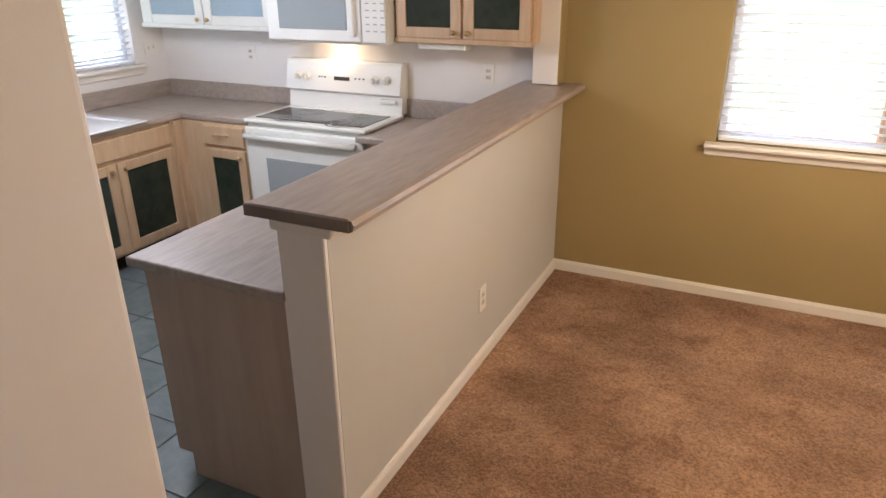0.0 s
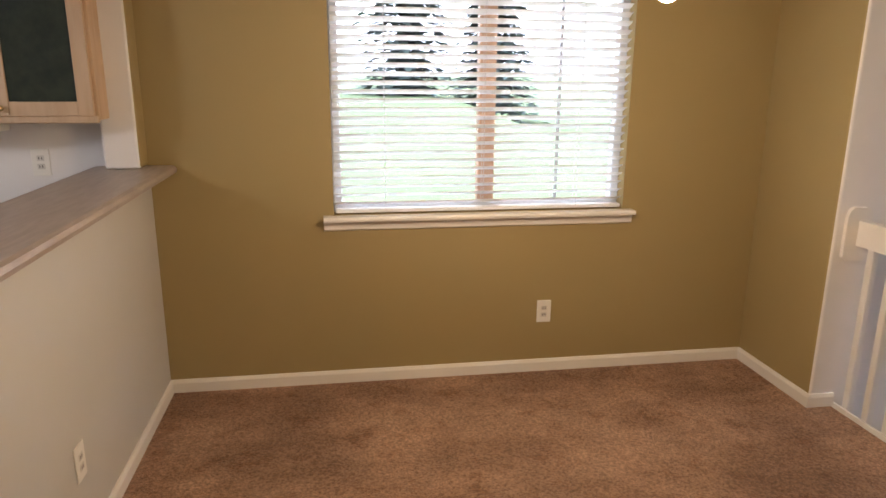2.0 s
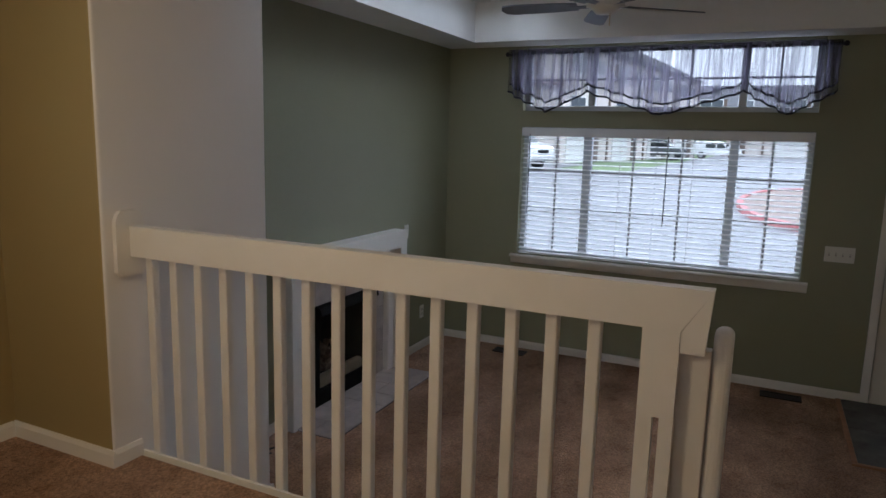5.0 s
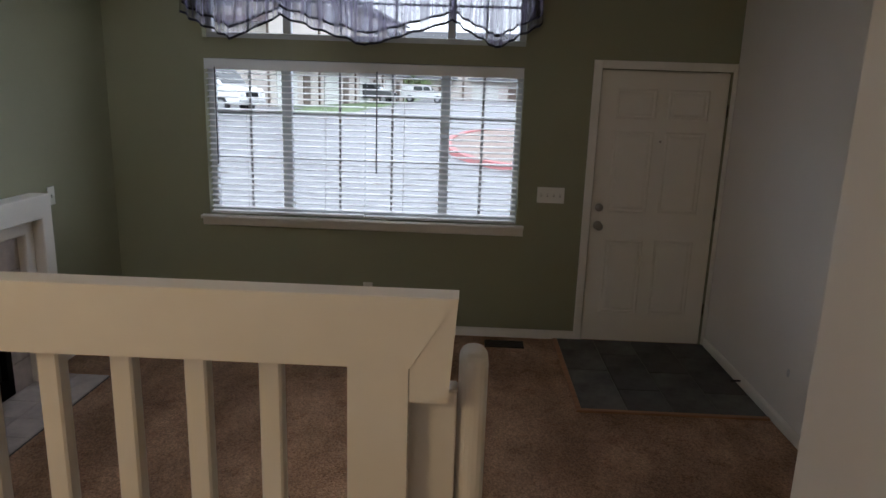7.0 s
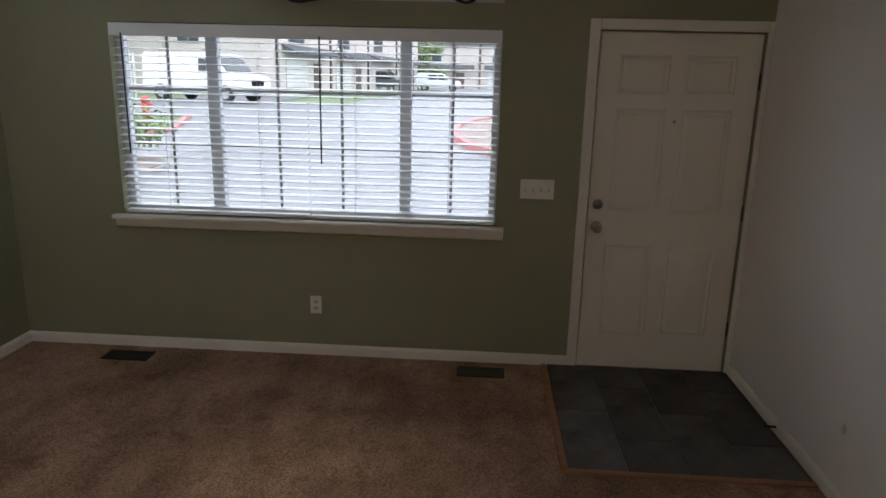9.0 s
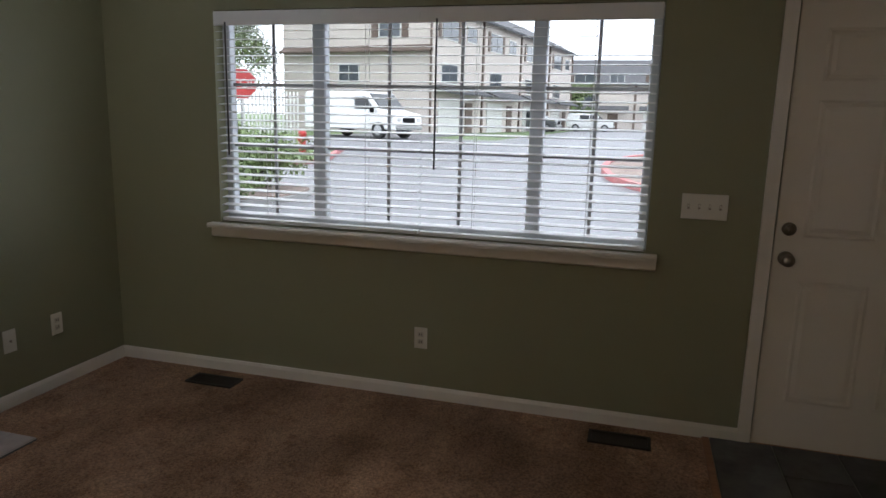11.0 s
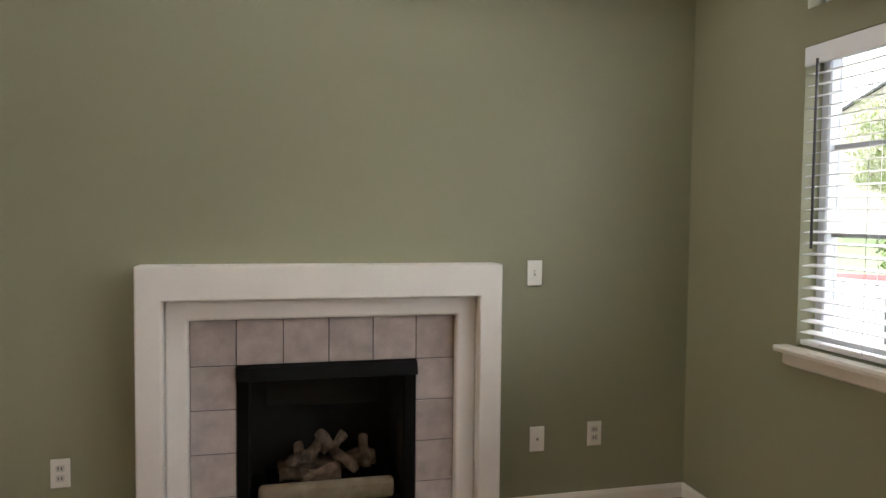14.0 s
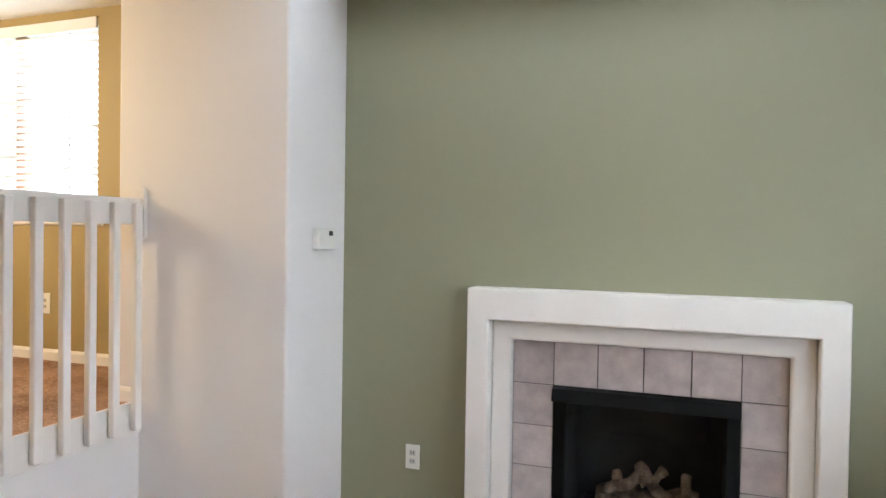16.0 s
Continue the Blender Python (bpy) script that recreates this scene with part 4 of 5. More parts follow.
# ---- front door ----
y0, y1, z1 = FDOOR[0], FDOOR[1], FDOOR[3]
door = thing("door_1", (EAST, (y0 + y1) / 2, 0), "closed cream panelled front door", "door", "", "structure")
bm = bmesh.new()
for lo, hi in (((EAST + 0.02, y0 + 0.004, 0.015), (EAST + 0.062, y1 - 0.004, z1 - 0.004)),):
    box(bm, lo, hi, 0.003)
leaf = part("door_leaf", bm, M_DOOR, door)


def raised_panel(ya, yb, za, zb):
    bm = bmesh.new()
    o = [(ya, za), (yb, za), (yb, zb), (ya, zb)]
    rings = []
    for inset, x in ((0, 0.0195), (0.012, 0.014), (0.026, 0.0185), (0.045, 0.0135)):
        rings.append([bm.verts.new((EAST + x, ya + inset if y == ya else yb - inset, za + inset if z == za else zb - inset)) for y, z in o])
    for a, b in zip(rings, rings[1:]):
        for i in range(4):
            bm.faces.new((a[i], a[(i + 1) % 4], b[(i + 1) % 4], b[i]))
    bm.faces.new(rings[-1])
    part("raised_panel", bm, M_DOOR, leaf)


for ya, yb in ((y0 + 0.13, y0 + 0.42), (y0 + 0.50, y0 + 0.79)):
    raised_panel(ya, yb, 0.24, 0.82)
    raised_panel(ya, yb, 1.02, 1.62)
    raised_panel(ya, yb, 1.70, 1.92)
for z, r in ((1.055, 0.03), (0.92, 0.033)):
    bm = cyl(bmesh.new(), (EAST + 0.02, 1.365, z), (EAST + 0.008, 1.365, z), r, n=20)
    if z < 1:
        cyl(bm, (EAST + 0.01, 1.365, z), (EAST - 0.03, 1.365, z), 0.012, n=14)
        ball(bm, (EAST - 0.045, 1.365, z), 0.029, (0.75, 1, 1), 18)
    else:
        cyl(bm, (EAST + 0.01, 1.365, z), (EAST - 0.006, 1.365, z), 0.02, n=18)
        box(bm, (EAST - 0.02, 1.36, z - 0.014), (EAST - 0.004, 1.37, z + 0.014), 0.003)
    part("door_knob" if z < 1 else "deadbolt", bm, M_NICKEL, leaf, "tarnished nickel hardware", True)
part("peephole", cyl(bmesh.new(), (EAST + 0.021, 0.965, 1.55), (EAST + 0.014, 0.965, 1.55), 0.009, n=12), M_NICKEL, leaf)
for z in (0.3, 1.03, 1.78):
    part("hinge", cyl(bmesh.new(), (EAST + 0.012, y0 - 0.002, z - 0.045), (EAST + 0.012, y0 - 0.002, z + 0.045), 0.010, n=12), M_VENT, leaf)
bm = bmesh.new()
for lo, hi in (((EAST - 0.016, y1 + 0.004, 0), (EAST - 0.001, y1 + 0.062, z1 + 0.062)), ((EAST - 0.016, y0 - 0.034, 0), (EAST - 0.001, y0 - 0.004, z1 + 0.062)), ((EAST - 0.0155, y0 - 0.004, z1 + 0.004), (EAST - 0.001, y1 + 0.004, z1 + 0.062))):
    box(bm, lo, hi, 0.004, 2)
part("casing", bm, M_TRIM, door, "cream door casing")
bm = bmesh.new()
for lo, hi in (((EAST + 0.063, y0, 0), (EAST + 0.09, y0 + 0.03, z1)), ((EAST + 0.063, y1 - 0.03, 0), (EAST + 0.09, y1, z1)), ((EAST + 0.063, y0, z1 - 0.03), (EAST + 0.09, y1, z1))):
    box(bm, lo, hi)
part("door_stop", bm, M_TRIM, door)
part("threshold", cube((EAST - 0.01, y0, 0.001), (EAST + 0.15, y1, 0.014), 0.003), M_BLACK, door)
st = thing("door_stopper", (4.25, SOUTH + 0.015, 0.06), "small dark spring door stop on the baseboard", "door stop")
part("spring", cyl(bmesh.new(), (4.25, SOUTH + 0.014, 0.055), (4.25, SOUTH + 0.08, 0.055), 0.007, n=8), M_WAND, st)



def loop_cord(name, at, radius, turns, thick, mat, label):
    """A short cord lying on the floor in an open loop."""
    t = thing(name, at, label, "cord")
    bm = bmesh.new()
    n = 26
    pts = []
    for i in range(n + 1):
        a = turns * 2 * math.pi * i / n
        k = radius * (1 - 0.35 * i / n)
        pts.append(Vector((at[0] + k * math.cos(a), at[1] + 0.7 * k * math.sin(a), at[2] + thick)))
    for p, q in zip(pts, pts[1:]):
        cyl(bm, p, q, thick, n=6)
    part("cord", bm, mat, t)


loop_cord("loose_cord", (0.867, 3.67, UPZ + 0.012), 0.045, 0.8, 0.004, M_SLOT, "short black cord loop on the dining carpet")
loop_cord("cable_end", (2.24, 4.83, PILE), 0.05, 0.6, 0.006, M_SLOT, "black cable end by the wall on the carpet")

wb = thing("wall_bumper", (3.68, SOUTH, 0.36), "small grey oval bumper on the white wall", "door bumper")
part("bumper", ball(bmesh.new(), (3.68, SOUTH + 0.004, 0.36), 0.022, (0.6, 0.3, 1.2), 12), M_CORD, wb)

# slate entry inset
entry = thing("entry_floor", (4.4, 1.05, 0), "dark slate tiles by the front door with an oak edge", "tile floor", "", "structure")
part("grout_bed", cube((3.80, SOUTH + 0.016, 0.0005), (EAST - 0.002, 1.61, PILE + 0.003)), M_SLATEJOINT, entry)
part("edge_strip", cube((3.765, SOUTH + 0.016, 0.0005), (3.80, 1.645, PILE + 0.013), 0.004), M_OAK, entry)
part("edge_strip", cube((3.80, 1.61, 0.0005), (EAST - 0.02, 1.645, PILE + 0.013), 0.004), M_OAK, entry)


def floor_vent(x0, y0, x1, y1):
    v = thing("floor_register", ((x0 + x1) / 2, (y0 + y1) / 2, 0), "dark bronze floor register in the carpet", "vent", "floor registers")
    part("frame", wall_plate_frame(x0, y0, x1, y1), M_VENT, v)
    n = int((y1 - y0) / 0.016)
    for i in range(n):
        yy = y0 + 0.014 + (y1 - y0 - 0.028) * (i + 0.5) / n
        part("louvre", cube((x0 + 0.014, yy - 0.003, PILE + 0.003), (x1 - 0.014, yy + 0.003, PILE + 0.007)), M_VENT, v)


def wall_plate_frame(x0, y0, x1, y1):
    bm = bmesh.new()
    w = 0.015
    for lo, hi in (((x0, y0, 0.0), (x1, y0 + w, PILE + 0.01)), ((x0, y1 - w, 0.0), (x1, y1, PILE + 0.01)), ((x0, y0 + w, 0.0), (x0 + w, y1 - w, PILE + 0.01)), ((x1 - w, y0 + w, 0.0), (x1, y1 - w, PILE + 0.01)), ((x0 + w, y0 + w, 0.0), (x1 - w, y1 - w, PILE + 0.002))):
        box(bm, lo, hi)
    return bm


floor_vent(4.76, 4.10, 4.89, 4.39)
floor_vent(4.76, 1.88, 4.89, 2.17)

# ---- valance curtain on a rod ----
val = thing("valance_curtain", (4.93, 3.12, 2.66), "sheer dark violet swag valance with black hems on a black rod", "curtain")
bm = cyl(bmesh.new(), (4.92, 1.86, 2.665), (4.92, 4.40, 2.655), 0.011, n=12)
ball(bm, (4.92, 1.85, 2.665), 0.02), ball(bm, (4.92, 4.41, 2.655), 0.02)
for yy in (1.9, 3.13, 4.36):
    cyl(bm, (4.92, yy, 2.66), (4.999, yy, 2.66), 0.007, n=8)
part("rod", bm, M_HEM, val, "black curtain rod", True)


def swag(ya, yb, ztop, edge, mid, off, ph, waves):
    """A gathered sheer panel from ya to yb whose lower edge dips from edge to mid."""
    bm = bmesh.new()
    n, k = 90, 8
    rows, hem = [], []
    for i in range(n + 1):
        u = i / n
        yy = ya + (yb - ya) * u
        z_low = edge + (mid - edge) * (1 - abs(2 * u - 1)) ** 0.9 + 0.007 * math.sin(u * waves * 2.1 + ph)
        col = []
        for j in range(k + 1):
            z = ztop + (z_low - ztop) * j / k
            fold = math.sin(u * waves * 2 * math.pi / 3 + ph) * (0.010 + 0.016 * j / k)
            col.append(bm.verts.new((4.905 - off + fold, yy + 0.008 * math.sin(u * waves + j * 0.3), z)))
        rows.append(col)
        hem.append(col[-1].co.copy())
    for a, b in zip(rows, rows[1:]):
        for j in range(k):
            bm.faces.new((a[j], b[j], b[j + 1], a[j + 1]))
    p = part("swag", bm, M_SHEER, val, "", True)
    hb = bmesh.new()
    prev = None
    for c in hem:
        q = [hb.verts.new(c + Vector((dx, 0, dz))) for dx, dz in ((-0.003, 0.008), (-0.003, -0.008), (0.003, -0.008), (0.003, 0.008))]
        if prev:
            for s in range(4):
                hb.faces.new((prev[s], q[s], q[(s + 1) % 4], prev[(s + 1) % 4]))
        prev = q
    part("hem", hb, M_HEM, p, "narrow black hem")


for ya, yb, mid, ph, wv in ((3.68, 4.39, 2.19, 0.3, 22), (2.48, 3.70, 2.17, 1.1, 24), (1.87, 2.50, 2.18, 2.0, 22)):
    swag(ya, yb, 2.69, 2.40, mid + 0.06, 0.0, ph, wv)
    swag(ya, yb, 2.69, 2.34, mid - 0.02, 0.02, ph + 1, wv)

# ---- ceiling fan ----
FX, FY, FZ = 3.45, 3.25, 2.72
fan = thing("ceiling_fan", (FX, FY, TZ), "ceiling fan with grey-blue blades in the tray ceiling", "fan")
bm = cyl(bmesh.new(), (FX, FY, TZ), (FX, FY, TZ - 0.05), 0.07, 0.05, n=24)
cyl(bm, (FX, FY, TZ - 0.05), (FX, FY, FZ + 0.09), 0.012, n=12)
part("downrod", bm, M_TRIM, fan)
bm = cyl(bmesh.new(), (FX, FY, FZ + 0.09), (FX, FY, FZ + 0.01), 0.10, 0.115, n=28)
cyl(bm, (FX, FY, FZ + 0.01), (FX, FY, FZ - 0.03), 0.09, 0.055, n=28)
part("motor_housing", bm, M_TRIM, fan, "", True)
for i in range(5):
    a = math.radians(20 + 72 * i)
    bm = bmesh.new()
    pts = [(0.17, -0.05), (0.30, -0.062), (0.58, -0.07), (0.64, -0.055), (0.66, 0), (0.64, 0.055), (0.58, 0.07), (0.30, 0.062), (0.17, 0.05)]
    prism(bm, pts, "z", -0.004, 0.004)
    box(bm, (0.09, -0.018, -0.008), (0.22, 0.018, -0.003))
    bmesh.ops.transform(bm, matrix=pose(FX, FY, FZ + 0.02, 0, 0, math.degrees(a)) @ pose(0, 0, 0, 12, 0, 0), verts=bm.verts[:])
    part("blade", bm, M_FANBLADE, fan, "grey-blue fan blade")
part("pull_chain", cyl(bmesh.new(), (FX, FY - 0.03, FZ - 0.03), (FX, FY - 0.03, FZ - 0.10), 0.0025, n=6), M_BRASS, fan)

# ---- chandelier ----
CX, CY = -0.58, 3.6
ch = thing("chandelier", (CX, CY, CZ), "small brass chandelier with lit warm bulbs", "chandelier")
bm = cyl(bmesh.new(), (CX, CY, CZ), (CX, CY, CZ - 0.025), 0.06, n=20)
cyl(bm, (CX, CY, CZ - 0.025), (CX, CY, 2.49), 0.009, n=10)
ball(bm, (CX, CY, 2.49), 0.04)
part("stem", bm, M_BRASS, ch, "", True)
for i in range(5):
    a = 2 * math.pi * i / 5 + 0.4
    dx, dy = math.cos(a), math.sin(a)
    bm = cyl(bmesh.new(), (CX, CY, 2.49), (CX + dx * 0.15, CY + dy * 0.15, 2.51), 0.007, n=8)
    cyl(bm, (CX + dx * 0.15, CY + dy * 0.15, 2.515), (CX + dx * 0.15, CY + dy * 0.15, 2.46), 0.02, n=12)
    arm = part("arm", bm, M_BRASS, ch, "", True)
    part("bulb", ball(bmesh.new(), (CX + dx * 0.15, CY + dy * 0.15, 2.435), 0.031), M_BULB, arm, "glowing warm bulb", True)

# ---- outdoors ----
M_ASPHALT = material("asphalt", (0.135, 0.135, 0.143), (0.108, 0.108, 0.116), rough=0.5, large=0.4, fine=12, bump=0.2, dist=0.01)
M_GRASS = material("lawn", (0.128, 0.18, 0.075), (0.10, 0.142, 0.06), rough=0.95, large=0.5, fine=20, bump=0.5, dist=0.05)
M_STUCCO = material("beige_siding", (0.53, 0.475, 0.43), (0.49, 0.44, 0.395), rough=0.85, large=0.4, fine=6, bump=0.2, dist=0.02)
M_ROOF = material("grey_shingles", (0.10, 0.10, 0.105), (0.07, 0.07, 0.075), rough=0.9, large=2, fine=8, bump=0.5, dist=0.03)
M_PAINTED = material("white_garage_paint", (0.62, 0.61, 0.58), (0.58, 0.57, 0.54), rough=0.6, large=1)
M_WINDARK = material("far_window_glass", (0.05, 0.06, 0.07), (0.08, 0.09, 0.10), rough=0.08, large=0.5, bump=0.0)
M_BROWN = material("brown_shutter", (0.12, 0.085, 0.065), (0.10, 0.07, 0.055), rough=0.7)
M_CARWHITE = material("white_car_paint", (0.75, 0.75, 0.74), (0.72, 0.72, 0.71), rough=0.2, large=0.5, bump=0.0, coat=0.5)
M_TYRE = material("tyre_rubber", (0.02, 0.02, 0.02), rough=0.85)
M_RIM = material("wheel_rim", (0.45, 0.45, 0.46), rough=0.35, metal=0.8)
M_CARGLASS = material("car_glass", (0.02, 0.024, 0.026), rough=0.06, bump=0.0)
M_LAMPGL = material("headlight_glass", (0.6, 0.6, 0.58), rough=0.1, bump=0.0)
M_RED = material("red_enamel", (0.40, 0.035, 0.03), (0.35, 0.032, 0.028), rough=0.4, large=3)
M_SIGNWHITE = material("sign_white", (0.8, 0.8, 0.78), rough=0.4)
M_GALV = material("galvanised_steel", (0.35, 0.35, 0.34), rough=0.45, metal=0.7)
M_LEAF = material("green_leaf", (0.12, 0.175, 0.055), (0.17, 0.215, 0.08), rough=0.6, large=1.2, bump=0.0)
M_NEEDLE = material("conifer_needle", (0.075, 0.11, 0.095), (0.10, 0.135, 0.12), rough=0.7, large=1.0, bump=0.0)
M_LEAFPALE = material("spring_leaf", (0.20, 0.24, 0.075), (0.15, 0.20, 0.07), rough=0.6, large=1.2, bump=0.0)
M_LEAFGREY = material("grey_leaf", (0.13, 0.145, 0.10), (0.10, 0.115, 0.08), rough=0.6, large=1.2, bump=0.0)
M_UTIL = material("utility_box_paint", (0.50, 0.53, 0.49), (0.45, 0.48, 0.44), rough=0.5, large=2)
M_CARGREY = material("grey_car_paint", (0.10, 0.105, 0.11), (0.09, 0.095, 0.10), rough=0.25, large=0.5, bump=0.0, coat=0.5)
M_BARK = material("bark", (0.11, 0.085, 0.065), (0.07, 0.055, 0.04), rough=0.95, large=6, fine=25, bump=0.8, dist=0.02)
M_CONCRETE = material("concrete", (0.26, 0.255, 0.245), (0.22, 0.215, 0.21), rough=0.9, large=1.0, fine=30, bump=0.2)
M_GRAVEL = material("red_brown_gravel", (0.26, 0.20, 0.17), (0.17, 0.13, 0.11), rough=0.95, large=5, fine=14, bump=0.8, dist=0.03)
M_MARK = material("faded_red_kerb_paint", (0.42, 0.13, 0.13), (0.34, 0.17, 0.16), rough=0.8, large=2, fine=20)


def smooth(a, b, v):
    u = min(1, max(0, (v - a) / (b - a)))
    return u * u * (3 - 2 * u)


def ground_z(x, y):
    """The land rises from the house on both sides."""
    front = -0.25 + 0.029 * min(26, max(0, x - 6))
    back = 0.10 + 0.047 * min(26, max(0, y - 5.6))
    w = smooth(2.5, 8.5, x)
    if y < 5.3:
        return front
    return front * w + back * (1 - w)


def sheet(x0, x1, y0, y1, step, lift=0.0):
    bm = bmesh.new()
    nx, ny = max(1, round((x1 - x0) / step)), max(1, round((y1 - y0) / step))
    g = [[bm.verts.new((x0 + (x1 - x0) * i / nx, y0 + (y1 - y0) * j / ny, ground_z(x0 + (x1 - x0) * i / nx, y0 + (y1 - y0) * j / ny) + lift)) for j in range(ny + 1)] for i in range(nx + 1)]
    for i in range(nx):
        for j in range(ny):
            bm.faces.new((g[i][j], g[i + 1][j], g[i + 1][j + 1], g[i][j + 1]))
    return bm


xs = [-1500, -300, -80, -40, -20, -10, -7, -5, -2, 0, 2.5, 3.5, 4.5, 5.17, 6, 7, 8.5, 11, 15, 20, 26, 32, 40, 60, 100, 300, 1500]
ys = [-1500, -300, -80, -40, -20, -10, -5, 0, 3, 5.2, 5.35, 6, 8, 11, 15, 20, 26, 31.6, 40, 60, 100, 300, 1500]
bm = bmesh.new()
grid = [[bm.verts.new((x, y, min(ground_z(x, y), 0.05 if (-5.6 < x < 5.16 and y < 5.3) else 99) - (0.35 if (-5.6 < x < 5.16 and y < 5.32) else 0))) for y in ys] for x in xs]
for i in range(len(xs) - 1):
    for j in range(len(ys) - 1):
        bm.faces.new((grid[i][j], grid[i + 1][j], grid[i + 1][j + 1], grid[i][j + 1]))
fixed("ground", bm, M_GRASS, "green lawn rising away from the house", "lawn")

tagged(finish("road", sheet(8.2, 130, -60, 8.6, 2.0, 0.02), M_ASPHALT), "pale grey asphalt parking court", "road", "", "structure")


def quad_sheet(corners, n, lift):
    """A patch of ground between four corners, in n by n pieces."""
    a, b, c, d = [Vector(p) for p in corners]
    bm = bmesh.new()
    g = []
    for i in range(n + 1):
        row = []
        for j in range(n + 1):
            p = a.lerp(b, i / n).lerp(d.lerp(c, i / n), j / n)
            row.append(bm.verts.new((p.x, p.y, ground_z(p.x, p.y) + lift)))
        g.append(row)
    for i in range(n):
        for j in range(n):
            bm.faces.new((g[i][j], g[i + 1][j], g[i + 1][j + 1], g[i][j + 1]))
    return bm


street = thing("side_street", (16, 10, 0), "pale grey wet asphalt side street", "road", "", "structure")
for corners in (((8.2, 8.6), (24, 8.6), (19.5, 10.7), (8.6, 10.7)), ((8.6, 10.7), (19.5, 10.7), (17.6, 12.0), (8.7, 12.0)), ((8.7, 12.0), (17.6, 12.0), (16.2, 14.9), (9.0, 14.9)),
                ((9.0, 14.9), (16.2, 14.9), (13.2, 19.5), (9.6, 21.0)), ((24, 8.6), (33.5, 8.6), (33.5, 12.2), (24, 12.2)), ((19.5, 10.7), (24, 8.6), (24, 12.2), (21.7, 11.45))):
    part("asphalt_patch", quad_sheet(corners, 6, 0.021), M_ASPHALT, street)
tagged(finish("driveway", sheet(24, 42.4, 12.2, 17.5, 1.5, 0.022), M_ASPHALT), "pale grey asphalt driveway apron", "road", "", "structure")
tagged(finish("pavement", sheet(5.18, 8.2, -60, 6.4, 1.5, 0.03), M_CONCRETE), "pale concrete walk along the house front", "pavement", "", "structure")


def kerb(p, q, mat, name, label, w=0.16, h=0.14):
    t = tagged(new(name), label, "kerb", "", "structure")
    n = max(1, round((Vector(q) - Vector(p)).length / 1.5))
    for i in range(n):
        a, b = Vector(p).lerp(Vector(q), i / n), Vector(p).lerp(Vector(q), (i + 0.985) / n)
        d = (b - a).normalized()
        s = Vector((-d.y, d.x)) * w / 2
        bm = bmesh.new()
        lo, hi = [], []
        for v in (a + s, a - s, b - s, b + s):
            z = ground_z(v.x, v.y)
            lo.append(bm.verts.new((v.x, v.y, z - 0.05))), hi.append(bm.verts.new((v.x, v.y, z + h)))
        bm.faces.new(lo), bm.faces.new(hi)
        for k in range(4):
            bm.faces.new((lo[k], lo[(k + 1) % 4], hi[(k + 1) % 4], hi[k]))
        part("kerb_stone", bm, mat, t)


for p, q in (((13.2, 19.5), (16.2, 14.9)), ((16.2, 14.9), (17.6, 12.0)), ((17.6, 12.0), (19.5, 10.7)), ((19.5, 10.7), (24, 12.2))):
    kerb(p, q, M_MARK, "kerb", "faded red painted kerb of the corner lawn")
bed = thing("planting_bed", (13.0, 9.3, ground_z(13, 9.3)), "brown gravel planting bed edged with concrete round the bush", "planting bed")
for name, r, h, mat in (("edging", 1.75, 0.10, M_CONCRETE), ("gravel", 1.62, 0.13, M_GRAVEL)):
    ring = [(13.0 + r * math.cos(2 * math.pi * i / 24), 9.3 + 0.75 * r * math.sin(2 * math.pi * i / 24)) for i in range(24)]
    z = ground_z(13, 9.3)
    part(name, prism(bmesh.new(), ring, "z", z - 0.1, z + h), mat, bed)
# gravel island with a red kerb
isl = thing("kerb_island", (21, 0.75, 0.2), "gravel island edged with a red painted kerb", "island")
bm = bmesh.new()
pts = [(21.0 + 5.0 * math.cos(a), 0.75 + 2.1 * math.sin(a)) for a in (2 * math.pi * i / 28 for i in range(28))]
lo = [bm.verts.new((x, y, ground_z(x, y))) for x, y in pts]
hi = [bm.verts.new((x, y, ground_z(x, y) + 0.13)) for x, y in pts]
bm.faces.new(hi)
for i in range(28):
    bm.faces.new((lo[i], lo[(i + 1) % 28], hi[(i + 1) % 28], hi[i]))
part("gravel_bed", bm, M_GRAVEL, isl)
bm = bmesh.new()
for i in range(28):
    q = []
    for k in (i, (i + 1) % 28):
        x, y = pts[k]
        cx, cy = 21.0 + (x - 21.0) * 1.05, 0.75 + (y - 0.75) * 1.08
        z = ground_z(x, y)
        q.append([bm.verts.new((cx, cy, z)), bm.verts.new((cx, cy, z + 0.17)), bm.verts.new((x, y, z + 0.17)), bm.verts.new((x, y, z + 0.1))])
    for a in range(3):
        bm.faces.new((q[0][a], q[1][a], q[1][a + 1], q[0][a + 1]))
part("kerb_ring", bm, M_MARK, isl)


def obox(bm, o, ux, uy, lo, hi, bevel=0.0):
    """A box in a turned frame with origin o and unit axes ux, uy."""
    before = len(bm.verts)
    box(bm, lo, hi, bevel)
    bm.verts.ensure_lookup_table()
    for v in bm.verts[before:]:
        c = v.co
        v.co = Vector((o[0] + ux[0] * c.x + uy[0] * c.y, o[1] + ux[1] * c.x + uy[1] * c.y, o[2] + c.z))
    return bm


